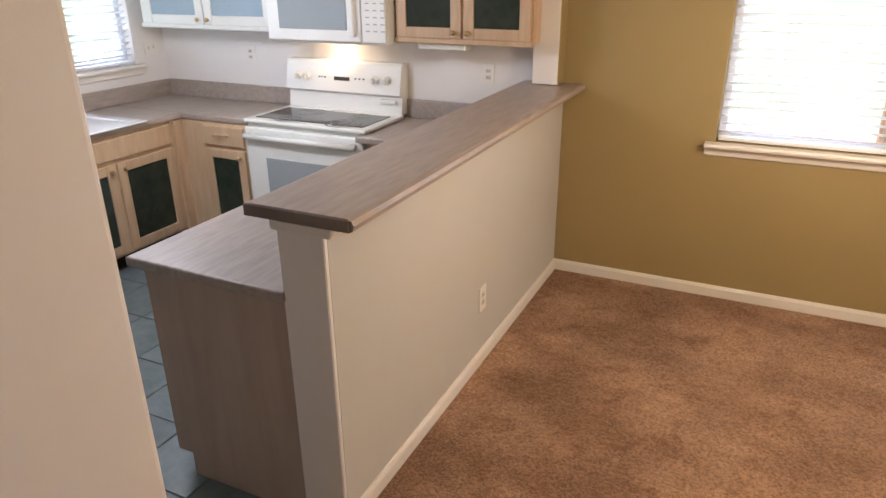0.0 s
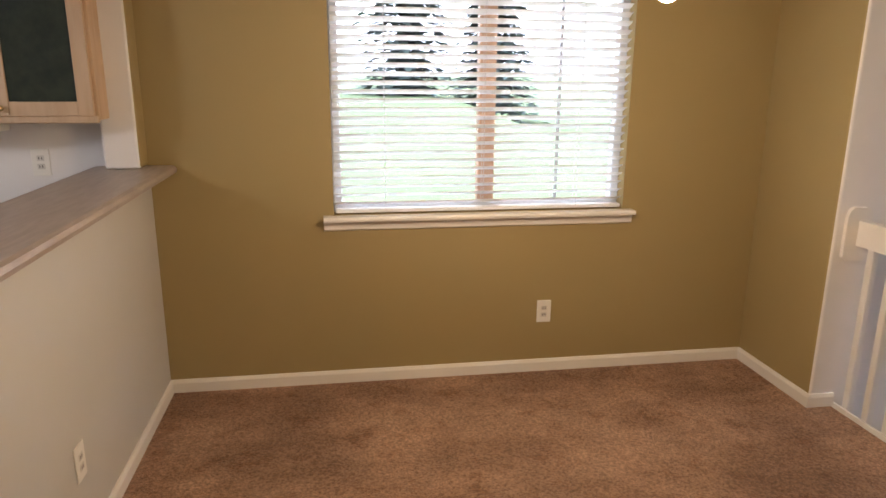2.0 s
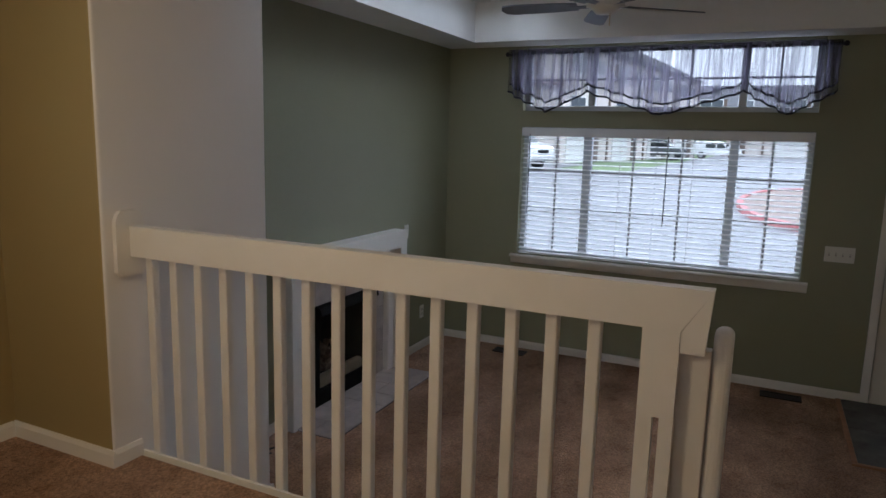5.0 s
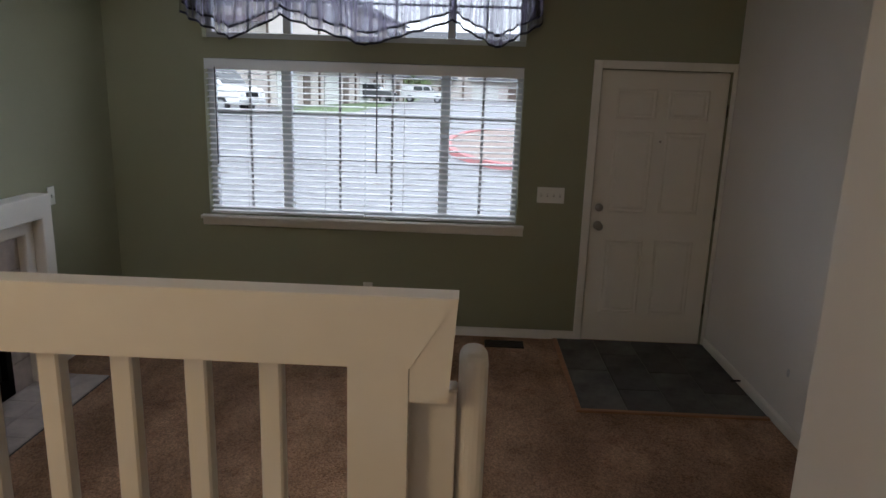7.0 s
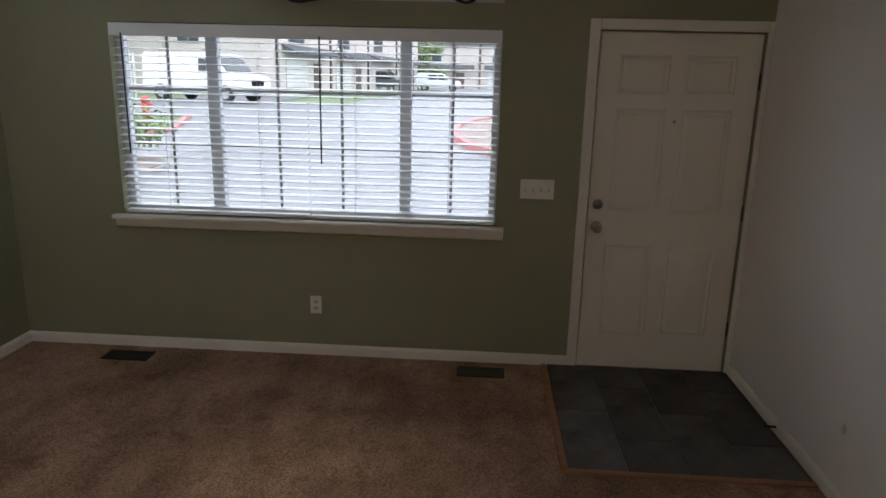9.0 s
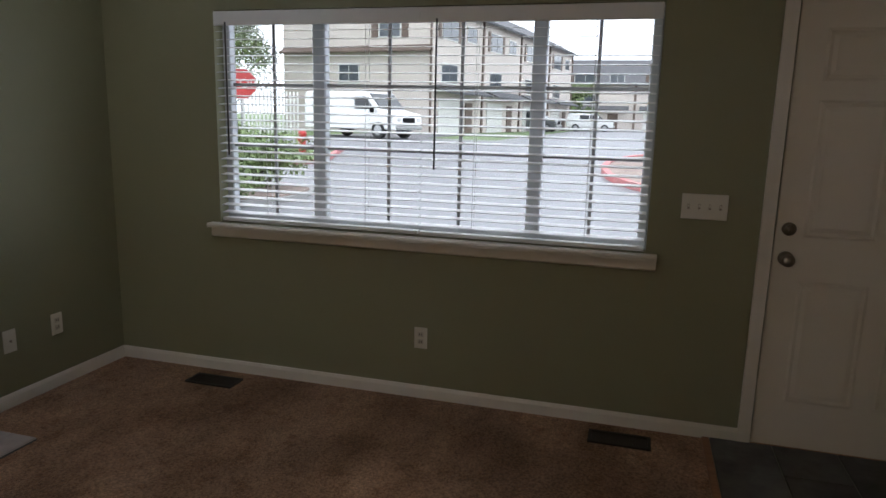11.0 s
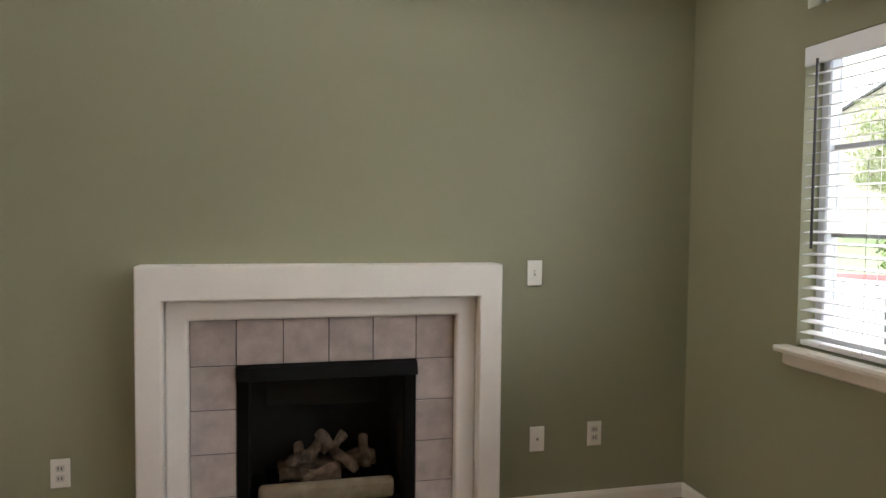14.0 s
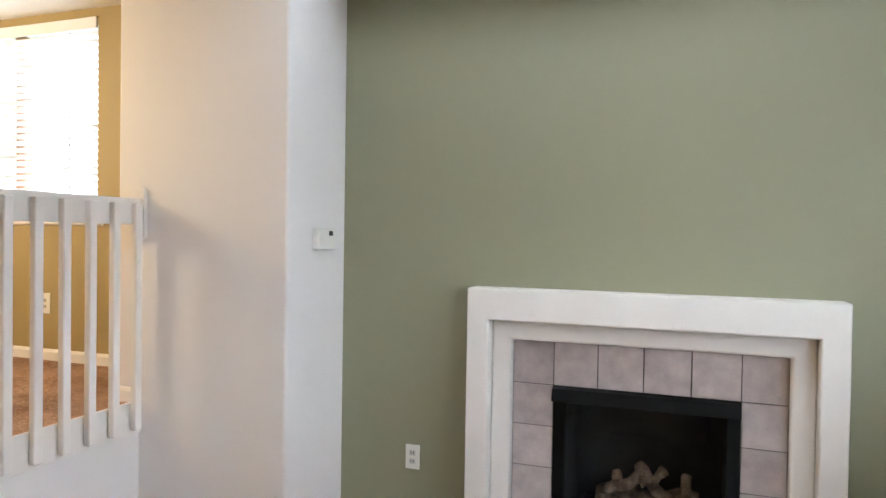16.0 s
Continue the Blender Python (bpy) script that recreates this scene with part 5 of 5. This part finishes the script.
def townhouse(name, o, ux, uy, width, length, eave, peak, label, bays, gable_windows=True):
    """Gable wall along uy from the origin corner; long front along ux. Three storeys with garages below."""
    h = thing(name, o, label, "house")

    def put(nm, lo, hi, mat, parent=None, bev=0.0):
        return part(nm, obox(bmesh.new(), o, ux, uy, lo, hi, bev), mat, parent or h)

    def shaped(nm, pts3, mat, thick, parent=None):
        bm = bmesh.new()
        a = [bm.verts.new((o[0] + ux[0] * p[0] + uy[0] * p[1], o[1] + ux[1] * p[0] + uy[1] * p[1], o[2] + p[2])) for p in pts3]
        b = [bm.verts.new(v.co + Vector((0, 0, thick))) for v in a]
        bm.faces.new(a), bm.faces.new(b[::-1])
        for i in range(len(a)):
            bm.faces.new((a[i], a[(i + 1) % len(a)], b[(i + 1) % len(a)], b[i]))
        return part(nm, bm, mat, parent or h)
    put("wall", (0, 0, -0.4), (length, width, eave), M_STUCCO)
    bm = bmesh.new()
    g = [(0.0, 0, eave), (0.0, width, eave), (0.0, width / 2, peak)]
    a = [bm.verts.new((o[0] + ux[0] * p[0] + uy[0] * p[1], o[1] + ux[1] * p[0] + uy[1] * p[1], o[2] + p[2])) for p in g]
    b = [bm.verts.new(v.co + Vector((ux[0] * length, ux[1] * length, 0))) for v in a]
    bm.faces.new(a), bm.faces.new(b[::-1])
    for i in range(3):
        bm.faces.new((a[i], a[(i + 1) % 3], b[(i + 1) % 3], b[i]))
    part("gable", bm, M_STUCCO, h)
    sl = (peak - eave) / (width / 2)
    ov = 0.45
    for s in (0, 1):
        y0_, y1_ = (-ov, width / 2) if s == 0 else (width + ov, width / 2)
        shaped("roof", [(-0.4, y0_, eave - sl * ov + 0.03), (length + 0.4, y0_, eave - sl * ov + 0.03), (length + 0.4, y1_, peak + 0.03), (-0.4, y1_, peak + 0.03)], M_ROOF, 0.18)

    def win(face, u, z, w, hh, shutter=False):
        if face == "gable":
            lo, hi = (-0.05, u, z), (0.02, u + w, z + hh)
            fr = put("window", lo, hi, M_PAINTED)
            put("pane", (-0.07, u + 0.09, z + 0.09), (-0.04, u + w / 2 - 0.03, z + hh - 0.09), M_WINDARK, fr)
            put("pane", (-0.07, u + w / 2 + 0.03, z + 0.09), (-0.04, u + w - 0.09, z + hh - 0.09), M_WINDARK, fr)
            if shutter:
                put("shutter", (-0.06, u - 0.5, z), (0.02, u - 0.06, z + hh), M_BROWN)
                put("shutter", (-0.06, u + w + 0.06, z), (0.02, u + w + 0.5, z + hh), M_BROWN)
        else:
            fr = put("window", (u, -0.05, z), (u + w, 0.02, z + hh), M_PAINTED)
            put("pane", (u + 0.09, -0.07, z + 0.09), (u + w / 2 - 0.03, -0.04, z + hh - 0.09), M_WINDARK, fr)
            put("pane", (u + w / 2 + 0.03, -0.07, z + 0.09), (u + w - 0.09, -0.04, z + hh - 0.09), M_WINDARK, fr)
            if shutter:
                put("shutter", (u - 0.45, -0.06, z), (u - 0.06, 0.02, z + hh), M_BROWN)
                put("shutter", (u + w + 0.06, -0.06, z), (u + w + 0.45, 0.02, z + hh), M_BROWN)

    if gable_windows:
        win("gable", 2.2, 5.9, 1.6, 1.5, True)
        win("gable", 5.2, 3.1, 1.6, 1.3)
        shaped("skirt_roof", [(-0.5, 0, 5.02), (-0.5, width, 5.02), (0, width, 5.36), (0, 0, 5.36)], M_BROWN, 0.1)
        put("belt_board", (-0.08, 0, 5.05), (0.02, width, 5.25), M_BROWN)
        put("downpipe", (-0.1, 0.05, 0), (0.0, 0.15, eave), M_BROWN)
    step = length / bays
    for i in range(bays):
        u = step * i
        win("front", u + step * 0.14, 5.9, step * 0.3, 1.4, True)
        win("front", u + step * 0.62, 6.1, step * 0.2, 1.1)
        win("front", u + step * 0.14, 3.2, step * 0.3, 1.3)
        gd = put("garage_door", (u + step * 0.1, -0.06, 0), (u + step * 0.48, 0.02, 2.2), M_PAINTED)
        for k in range(1, 4):
            put("panel_joint", (u + step * 0.1, -0.068, 0.55 * k - 0.015), (u + step * 0.48, -0.058, 0.55 * k + 0.015), M_BROWN, gd)
        put("door", (u + step * 0.62, -0.06, 0), (u + step * 0.76, 0.02, 2.1), M_BROWN)
        put("downpipe", (u + step * 0.96, -0.1, 0), (u + step * 0.99, 0.0, eave), M_BROWN)
        shaped("canopy", [(u + step * 0.04, -1.1, 2.55), (u + step * 0.9, -1.1, 2.55), (u + step * 0.9, 0.0, 3.0), (u + step * 0.04, 0.0, 3.0)], M_ROOF, 0.12)
    return h


n1 = math.hypot(0.99, -0.15)
ux, uy = (0.99 / n1, -0.15 / n1), (0.15 / n1, 0.99 / n1)
townhouse("townhouse", (42.6, 14.6, 0.45), ux, uy, 11.2, 34, 7.9, 10.6, "three-storey beige townhouse row with a grey shingle roof", 4)
townhouse("townhouse", (96.0, 12.5, 0.5), (0.0, -1.0), (1.0, 0.0), 10, 48, 6.0, 9.2, "long grey-roofed beige townhouse row far off", 5, False)
townhouse("townhouse", (-24.0, 52.0, 1.3), (-1.0, 0.12), (0.12, 1.0), 10, 22, 5.6, 8.4, "beige townhouse row beyond the back lawn", 3, False)

townhouse("townhouse", (41.9, 30.5, 0.6), (0.74, 0.673), (-0.673, 0.74), 10, 16, 6.4, 9.6, "beige gabled townhouse behind the leafy trees", 2, False)


# van
def vehicle(name, at, heading, label, profile, width, wheels, wheel_r, glass_side, windscreen, paint=None):
    v = thing(name, at, label, "van" if "van" in name else "car")
    m = pose(at[0], at[1], at[2], 0, 0, heading)

    def put(nm, bm, mat, parent=None, lab="", sm=False):
        bmesh.ops.transform(bm, matrix=m, verts=bm.verts[:])
        return part(nm, bm, mat, parent or v, lab, sm)
    bm = prism(bmesh.new(), profile, "y", -width / 2, width / 2)
    es = [e for e in bm.edges if abs(e.verts[0].co.y - e.verts[1].co.y) < 1e-6]
    bmesh.ops.bevel(bm, geom=es, offset=0.07, segments=3, affect="EDGES", profile=0.5)
    body = put("body", bm, paint or M_CARWHITE)
    for x in wheels:
        for s in (-1, 1):
            y = s * (width / 2 - 0.08)
            w = put("tyre", cyl(bmesh.new(), (x, y - 0.11, wheel_r), (x, y + 0.11, wheel_r), wheel_r, n=24), M_TYRE)
            put("rim", cyl(bmesh.new(), (x, y + s * 0.10, wheel_r), (x, y + s * 0.118, wheel_r), wheel_r * 0.62, n=16), M_RIM, w)
    for x0_, x1_, z0_, z1_, rake in glass_side:
        for s in (-1, 1):
            y = s * (width / 2 + 0.004)
            bm = prism(bmesh.new(), [(x0_, z0_), (x1_, z0_), (x1_ - rake, z1_), (x0_, z1_)], "y", min(y, y - s * 0.03), max(y, y - s * 0.03))
            put("side_window", bm, M_CARGLASS, body)
    (xa, za), (xb, zb) = windscreen
    bm = prism(bmesh.new(), [(xa, za), (xa + 0.03, za + 0.02), (xb + 0.03, zb + 0.02), (xb, zb)], "y", -width / 2 + 0.14, width / 2 - 0.14)
    put("windscreen", bm, M_CARGLASS, body)
    xf = max(p[0] for p in profile)
    for s in (-1, 1):
        put("headlight", cube((xf - 0.12, s * (width / 2 - 0.26) - 0.13, 0.78), (xf + 0.015, s * (width / 2 - 0.26) + 0.13, 0.95), 0.03, 2), M_LAMPGL, body)
        put("mirror", cube((windscreen[0][0] - 0.35, s * (width / 2 + 0.12) - 0.09, 1.15), (windscreen[0][0] - 0.22, s * (width / 2 + 0.12) + 0.09, 1.4), 0.03, 2), M_BLACK, body)
    put("grille", cube((xf - 0.05, -0.45, 0.72), (xf + 0.01, 0.45, 0.95), 0.02), M_BLACK, body)
    put("bumper", cube((xf - 0.15, -width / 2 + 0.03, 0.42), (xf + 0.07, width / 2 - 0.03, 0.64), 0.05, 2), M_GALV, body)
    return v


van_prof = [(-2.8, 0.38), (-2.8, 0.9), (-2.74, 2.0), (-2.6, 2.1), (0.95, 2.1), (1.2, 2.02), (1.85, 1.32), (2.7, 1.12), (2.82, 0.95), (2.84, 0.4)]
vehicle("van", (32.2, 14.9, ground_z(32.2, 14.9) + 0.02), -108, "white full-size cargo van parked by the townhouses", van_prof, 2.0, (-1.75, 1.85), 0.37, [(0.45, 1.62, 1.3, 1.85, 0.5)], ((1.86, 1.34), (1.24, 1.98)))
suv_prof = [(-2.3, 0.4), (-2.32, 1.0), (-2.15, 1.7), (-1.9, 1.75), (0.3, 1.75), (0.6, 1.68), (1.2, 1.15), (2.1, 1.02), (2.25, 0.85), (2.28, 0.4)]
vehicle("suv", (62.0, 11.2, ground_z(62, 11.2) + 0.02), -97, "dark grey parked sport utility vehicle", suv_prof, 1.8, (-1.4, 1.45), 0.36, [(-2.0, -1.1, 1.1, 1.6, 0.0), (-1.0, -0.1, 1.1, 1.6, 0), (0.0, 0.85, 1.1, 1.6, 0.35)], ((1.2, 1.17), (0.64, 1.64)), M_CARGREY)
vehicle("suv", (72.0, 7.0, ground_z(72, 7) + 0.02), -90, "white parked car far down the street", suv_prof, 1.8, (-1.4, 1.45), 0.36, [(-1.0, -0.1, 1.1, 1.6, 0), (0.0, 0.85, 1.1, 1.6, 0.35)], ((1.2, 1.17), (0.64, 1.64)))
bpy.data.objects["suv"]["category"] = "car"

# stop sign, facing the window
SX, SYY = 18.4, 12.62
gz = ground_z(SX, SYY)
sign = thing("stop_sign", (SX, SYY, gz), "red octagonal stop sign on a steel post", "sign")
face_m = pose(SX, SYY, 2.29) @ pose(0, 0, 0, 0, 0, -147 + 90 + 0) @ pose(0, 0, 0, 90, 0, 0)
part("post", cube((SX - 0.03, SYY - 0.03, gz - 0.2), (SX + 0.03, SYY + 0.03, 2.6), 0.004), M_GALV, sign)


def octagon(r, z0, z1):
    bm = bmesh.new()
    k = [(r * math.cos(math.pi / 8 + math.pi / 4 * i), r * math.sin(math.pi / 8 + math.pi / 4 * i)) for i in range(8)]
    prism(bm, k, "z", z0, z1)
    bmesh.ops.transform(bm, matrix=face_m, verts=bm.verts[:])
    return bm


plate = part("sign_rim", octagon(0.445, 0.035, 0.040), M_SIGNWHITE, sign)
part("sign_face", octagon(0.418, 0.0405, 0.044), M_RED, plate)
cu = bpy.data.curves.new("letters", "FONT")
cu.body, cu.size, cu.align_x, cu.align_y, cu.extrude = "STOP", 0.33, "CENTER", "CENTER", 0.002
tmp = new("letters", cu)
me = bpy.data.meshes.new_from_object(tmp.evaluated_get(bpy.context.evaluated_depsgraph_get()))
bpy.data.objects.remove(tmp)
me.transform(face_m @ pose(0, 0, 0.048))
me.materials.clear()
me.materials.append(M_SIGNWHITE)
lt = new("letters", me)
lt.parent = plate
lt.matrix_parent_inverse = plate.matrix_world.inverted()

util = thing("utility_box", (24.0, 19.2, ground_z(24, 19.2)), "pale grey-green metal utility cabinet on the lawn", "utility box")
z = ground_z(24, 19.2)
m = pose(24.0, 19.2, z, 0, 0, -48)
for name, lo, hi in (("plinth", (-0.7, -0.4, -0.1), (0.7, 0.4, 0.08)), ("case", (-0.65, -0.36, 0.08), (0.65, 0.36, 0.72)), ("lid", (-0.68, -0.39, 0.72), (0.68, 0.39, 0.79)), ("door", (-0.6, -0.385, 0.14), (-0.02, -0.361, 0.68)), ("door", (0.02, -0.385, 0.14), (0.6, -0.361, 0.68))):
    bm = cube(lo, hi, 0.015, 2)
    bmesh.ops.transform(bm, matrix=m, verts=bm.verts[:])
    part(name, bm, M_CONCRETE if name == "plinth" else M_UTIL, util)
fence = thing("picket_fence", (32.0, 20.0, ground_z(32, 20)), "white picket fence beyond the corner lawn", "fence")
fa, fb_ = Vector((31.2, 20.6)), Vector((33.4, 18.9))
fd = (fb_ - fa).normalized()
for i in range(15):
    p = fa.lerp(fb_, i / 14)
    z = ground_z(p.x, p.y)
    bm = cube((-0.05, -0.012, 0.0), (0.05, 0.012, 2.1), 0.008)
    bmesh.ops.transform(bm, matrix=pose(p.x, p.y, z, 0, 0, math.degrees(math.atan2(fd.y, fd.x))), verts=bm.verts[:])
    part("picket", bm, M_PAINTED, fence)
for h in (0.4, 1.7):
    z = ground_z(32, 20) + h
    part("rail", cyl(bmesh.new(), (fa.x + 0.04, fa.y + 0.04, z), (fb_.x + 0.04, fb_.y + 0.04, z), 0.035, n=6), M_PAINTED, fence)

# hydrant
HX, HY = 23.0, 13.2
gz = ground_z(HX, HY)
hyd = thing("fire_hydrant", (HX, HY, gz), "red fire hydrant on the corner lawn", "hydrant")
bm = cyl(bmesh.new(), (HX, HY, gz - 0.05), (HX, HY, gz + 0.6), 0.12, 0.11, n=16)
part("barrel", bm, M_RED, hyd)
part("bonnet", ball(bmesh.new(), (HX, HY, gz + 0.62), 0.15, (1, 1, 0.9)), M_RED, hyd)
bm = cyl(bmesh.new(), (HX, HY - 0.24, gz + 0.45), (HX, HY + 0.24, gz + 0.45), 0.06, n=12)
cyl(bm, (HX, HY, gz + 0.42), (HX - 0.22, HY, gz + 0.42), 0.075, n=12)
part("nozzle", bm, M_RED, hyd)


# ---- plants ----
def leaf_cloud(bm, rng, centre, radius, count, size, squash=0.85, up=0.4):
    for _ in range(count):
        d = Vector((rng.gauss(0, 1), rng.gauss(0, 1), rng.gauss(0, 1))).normalized()
        c = Vector(centre) + Vector((d.x, d.y, d.z * squash)) * radius * (0.55 + 0.5 * rng.random())
        n = (d + Vector((rng.uniform(-0.8, 0.8), rng.uniform(-0.8, 0.8), up))).normalized()
        s = n.orthogonal().normalized()
        w = n.cross(s)
        a = rng.uniform(0, 6.28)
        s, w = s * math.cos(a) + w * math.sin(a), w * math.cos(a) - s * math.sin(a)
        k = size * rng.uniform(0.6, 1.3)
        v = [bm.verts.new(c + s * k * p + w * k * q + n * k * r) for p, q, r in ((-1, 0, 0), (0, -0.45, 0.12), (1, 0, 0), (0, 0.45, 0.12))]
        bm.faces.new((v[0], v[1], v[2])), bm.faces.new((v[0], v[2], v[3]))


def tree(name, x, y, height, spread, label, leaf=0.16, count=5200, mat=None, seed=1, trunk=0.16, low=0.12):
    rng = random.Random(seed)
    z = ground_z(x, y)
    t = thing(name, (x, y, z), label, "tree")
    bm = bmesh.new()
    top = Vector((x + rng.uniform(-0.3, 0.3), y + rng.uniform(-0.3, 0.3), z + height * 0.55))
    cyl(bm, (x, y, z - 0.2), top, trunk, trunk * 0.5, n=10)
    clumps = []
    for i in range(16):
        a = i * 2.4 + rng.uniform(-0.3, 0.3)
        h = low + (0.81 - low) * rng.random()
        e = Vector((x + math.cos(a) * spread * rng.uniform(0.35, 0.85), y + math.sin(a) * spread * rng.uniform(0.35, 0.85), z + height * (h + 0.1)))
        s = Vector((x, y, z)).lerp(top, min(0.98, h * 1.15))
        cyl(bm, s, e, trunk * 0.32, trunk * 0.1, n=7)
        clumps.append((e, spread * rng.uniform(0.32, 0.5)))
    clumps.append((Vector((x, y, z + height * 0.82)), spread * 0.55))
    part("trunk", bm, M_BARK, t)
    bm = bmesh.new()
    for c, r in clumps:
        leaf_cloud(bm, rng, c, r, count // len(clumps), leaf)
    part("crown", bm, mat or M_LEAF, t)


def conifer(x, y, height, spread, label, seed):
    rng = random.Random(seed)
    z = ground_z(x, y)
    t = thing("conifer", (x, y, z), label, "tree")
    part("trunk", cyl(bmesh.new(), (x, y, z - 0.2), (x, y, z + height), 0.22, 0.03, n=10), M_BARK, t)
    bm = bmesh.new()
    tiers = 34
    for i in range(tiers):
        f = i / tiers
        h = z + 0.5 + (height - 0.6) * f
        r = spread * (1 - f) ** 0.85 + 0.12
        for k in range(int(16 + 26 * (1 - f))):
            a = rng.uniform(0, 6.283)
            L = r * rng.uniform(0.7, 1.08)
            for s in range(7):
                q = (s + 1) / 7
                c = Vector((x + math.cos(a) * L * q, y + math.sin(a) * L * q, h - 0.25 * L * q * q + rng.uniform(-0.06, 0.06)))
                d = Vector((math.cos(a + rng.uniform(-0.9, 0.9)), math.sin(a + rng.uniform(-0.9, 0.9)), rng.uniform(-0.4, 0.1)))
                w = d.cross(Vector((0, 0, 1))).normalized() * 0.24
                e = 0.42 + 0.2 * rng.random()
                v = [bm.verts.new(c - w), bm.verts.new(c + w), bm.verts.new(c + d * e + w * 0.3)]
                bm.faces.new(v)
    part("needles", bm, M_NEEDLE, t)


def bush(x, y, r, h, label, seed, count=2600):
    rng = random.Random(seed)
    z = ground_z(x, y)
    t = thing("bush", (x, y, z), label, "bush", "bushes by the window")
    bm, st = bmesh.new(), bmesh.new()
    for i in range(9):
        a = rng.uniform(0, 6.28)
        d = r * rng.uniform(0.1, 0.75)
        c = (x + math.cos(a) * d, y + math.sin(a) * d, z + h * rng.uniform(0.35, 0.75))
        cyl(st, (x + rng.uniform(-0.1, 0.1), y + rng.uniform(-0.1, 0.1), z - 0.05), c, 0.02, 0.008, n=6)
        leaf_cloud(bm, rng, c, r * rng.uniform(0.38, 0.55), count // 9, 0.055, 0.8)
    part("stems", st, M_BARK, t)
    part("leaves", bm, M_LEAF, t)


bush(12.4, 9.35, 1.2, 1.5, "leafy green bush beside the front window", 5, 7200)
bush(13.6, 9.3, 0.95, 1.2, "leafy green bush beside the front window", 6, 2600)
tree("tree", 36.5, 27.4, 9.2, 4.2, "broad green leafy tree beyond the corner lawn", 0.085, 20000, None, 11, low=0.2)
tree("tree", 31.0, 27.0, 6.4, 2.9, "low yellow-green leafy tree beyond the corner lawn", 0.07, 15000, M_LEAFPALE, 12, low=0.25)
tree("tree", 38.5, 25.8, 7.4, 3.2, "thin grey-green tree beside the townhouse", 0.08, 7000, M_LEAFGREY, 13, low=0.25)
tree("tree", 78.0, 9.0, 5.0, 2.2, "small grey-green tree by the far houses", 0.2, 2400, None, 14)
conifer(1.8, 33.0, 12.5, 2.3, "tall dark blue-green spruce on the back lawn", 22)
conifer(6.5, 36.0, 10.5, 2.4, "tall dark green spruce on the back lawn", 23)

# added kitchen ceiling fixture, out of view, to go with the fill lamp
kl = thing("kitchen_fill_fixture", (-3.9, 3.4, CZ), "added unseen dome fixture that brightens the kitchen", "light")
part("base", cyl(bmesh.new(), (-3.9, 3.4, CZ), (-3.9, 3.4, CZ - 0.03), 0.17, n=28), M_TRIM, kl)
part("dome", ball(bmesh.new(), (-3.9, 3.4, CZ - 0.03), 0.15, (1, 1, 0.45), 20), M_DOME, kl, "glowing white dome of the added kitchen light", True)

# ---- floor tiles, laid last ----
def floor_tiles(parent, name, x0, x1, y0, y1, sx, sy, z, mat, limit=300):
    """Alike tiles share one mesh; the cut ones at the edge get their own."""
    shared = {}
    i, n = 0, 0
    x = x0
    while x < x1 - 0.02 and n < limit:
        y = y0
        while y < y1 - 0.02 and n < limit:
            w, d = round(min(sx, x1 - x) - 0.006, 4), round(min(sy, y1 - y) - 0.006, 4)
            if (w, d) not in shared:
                bm = cube((0, 0, -0.008), (w, d, 0), 0.002)
                me = bpy.data.meshes.new(name)
                bm.to_mesh(me)
                bm.free()
                me.materials.append(mat)
                shared[w, d] = me
            ob = new(name, shared[w, d])
            ob.parent = parent
            ob.matrix_parent_inverse = parent.matrix_world.inverted()
            ob.location = (x + 0.003, y + 0.003, z)
            n += 1
            y += sy
        x += sx


for k in range(4):
    y0 = SOUTH + 0.016 + 0.2785 * k
    first = 0.60 if k % 2 else 0.30
    floor_tiles(entry, "tile", 3.80, 3.80 + first, y0, y0 + 0.2785, 0.60, 0.2785, PILE + 0.009, M_SLATE)
    floor_tiles(entry, "tile", 3.80 + first, 4.995, y0, y0 + 0.2785, 0.60, 0.2785, PILE + 0.009, M_SLATE)
floor_tiles(kfloor, "tile", -4.82, -2.26, 1.3, 4.5, 0.32, 0.32, UPZ - 0.003, M_KTILE)
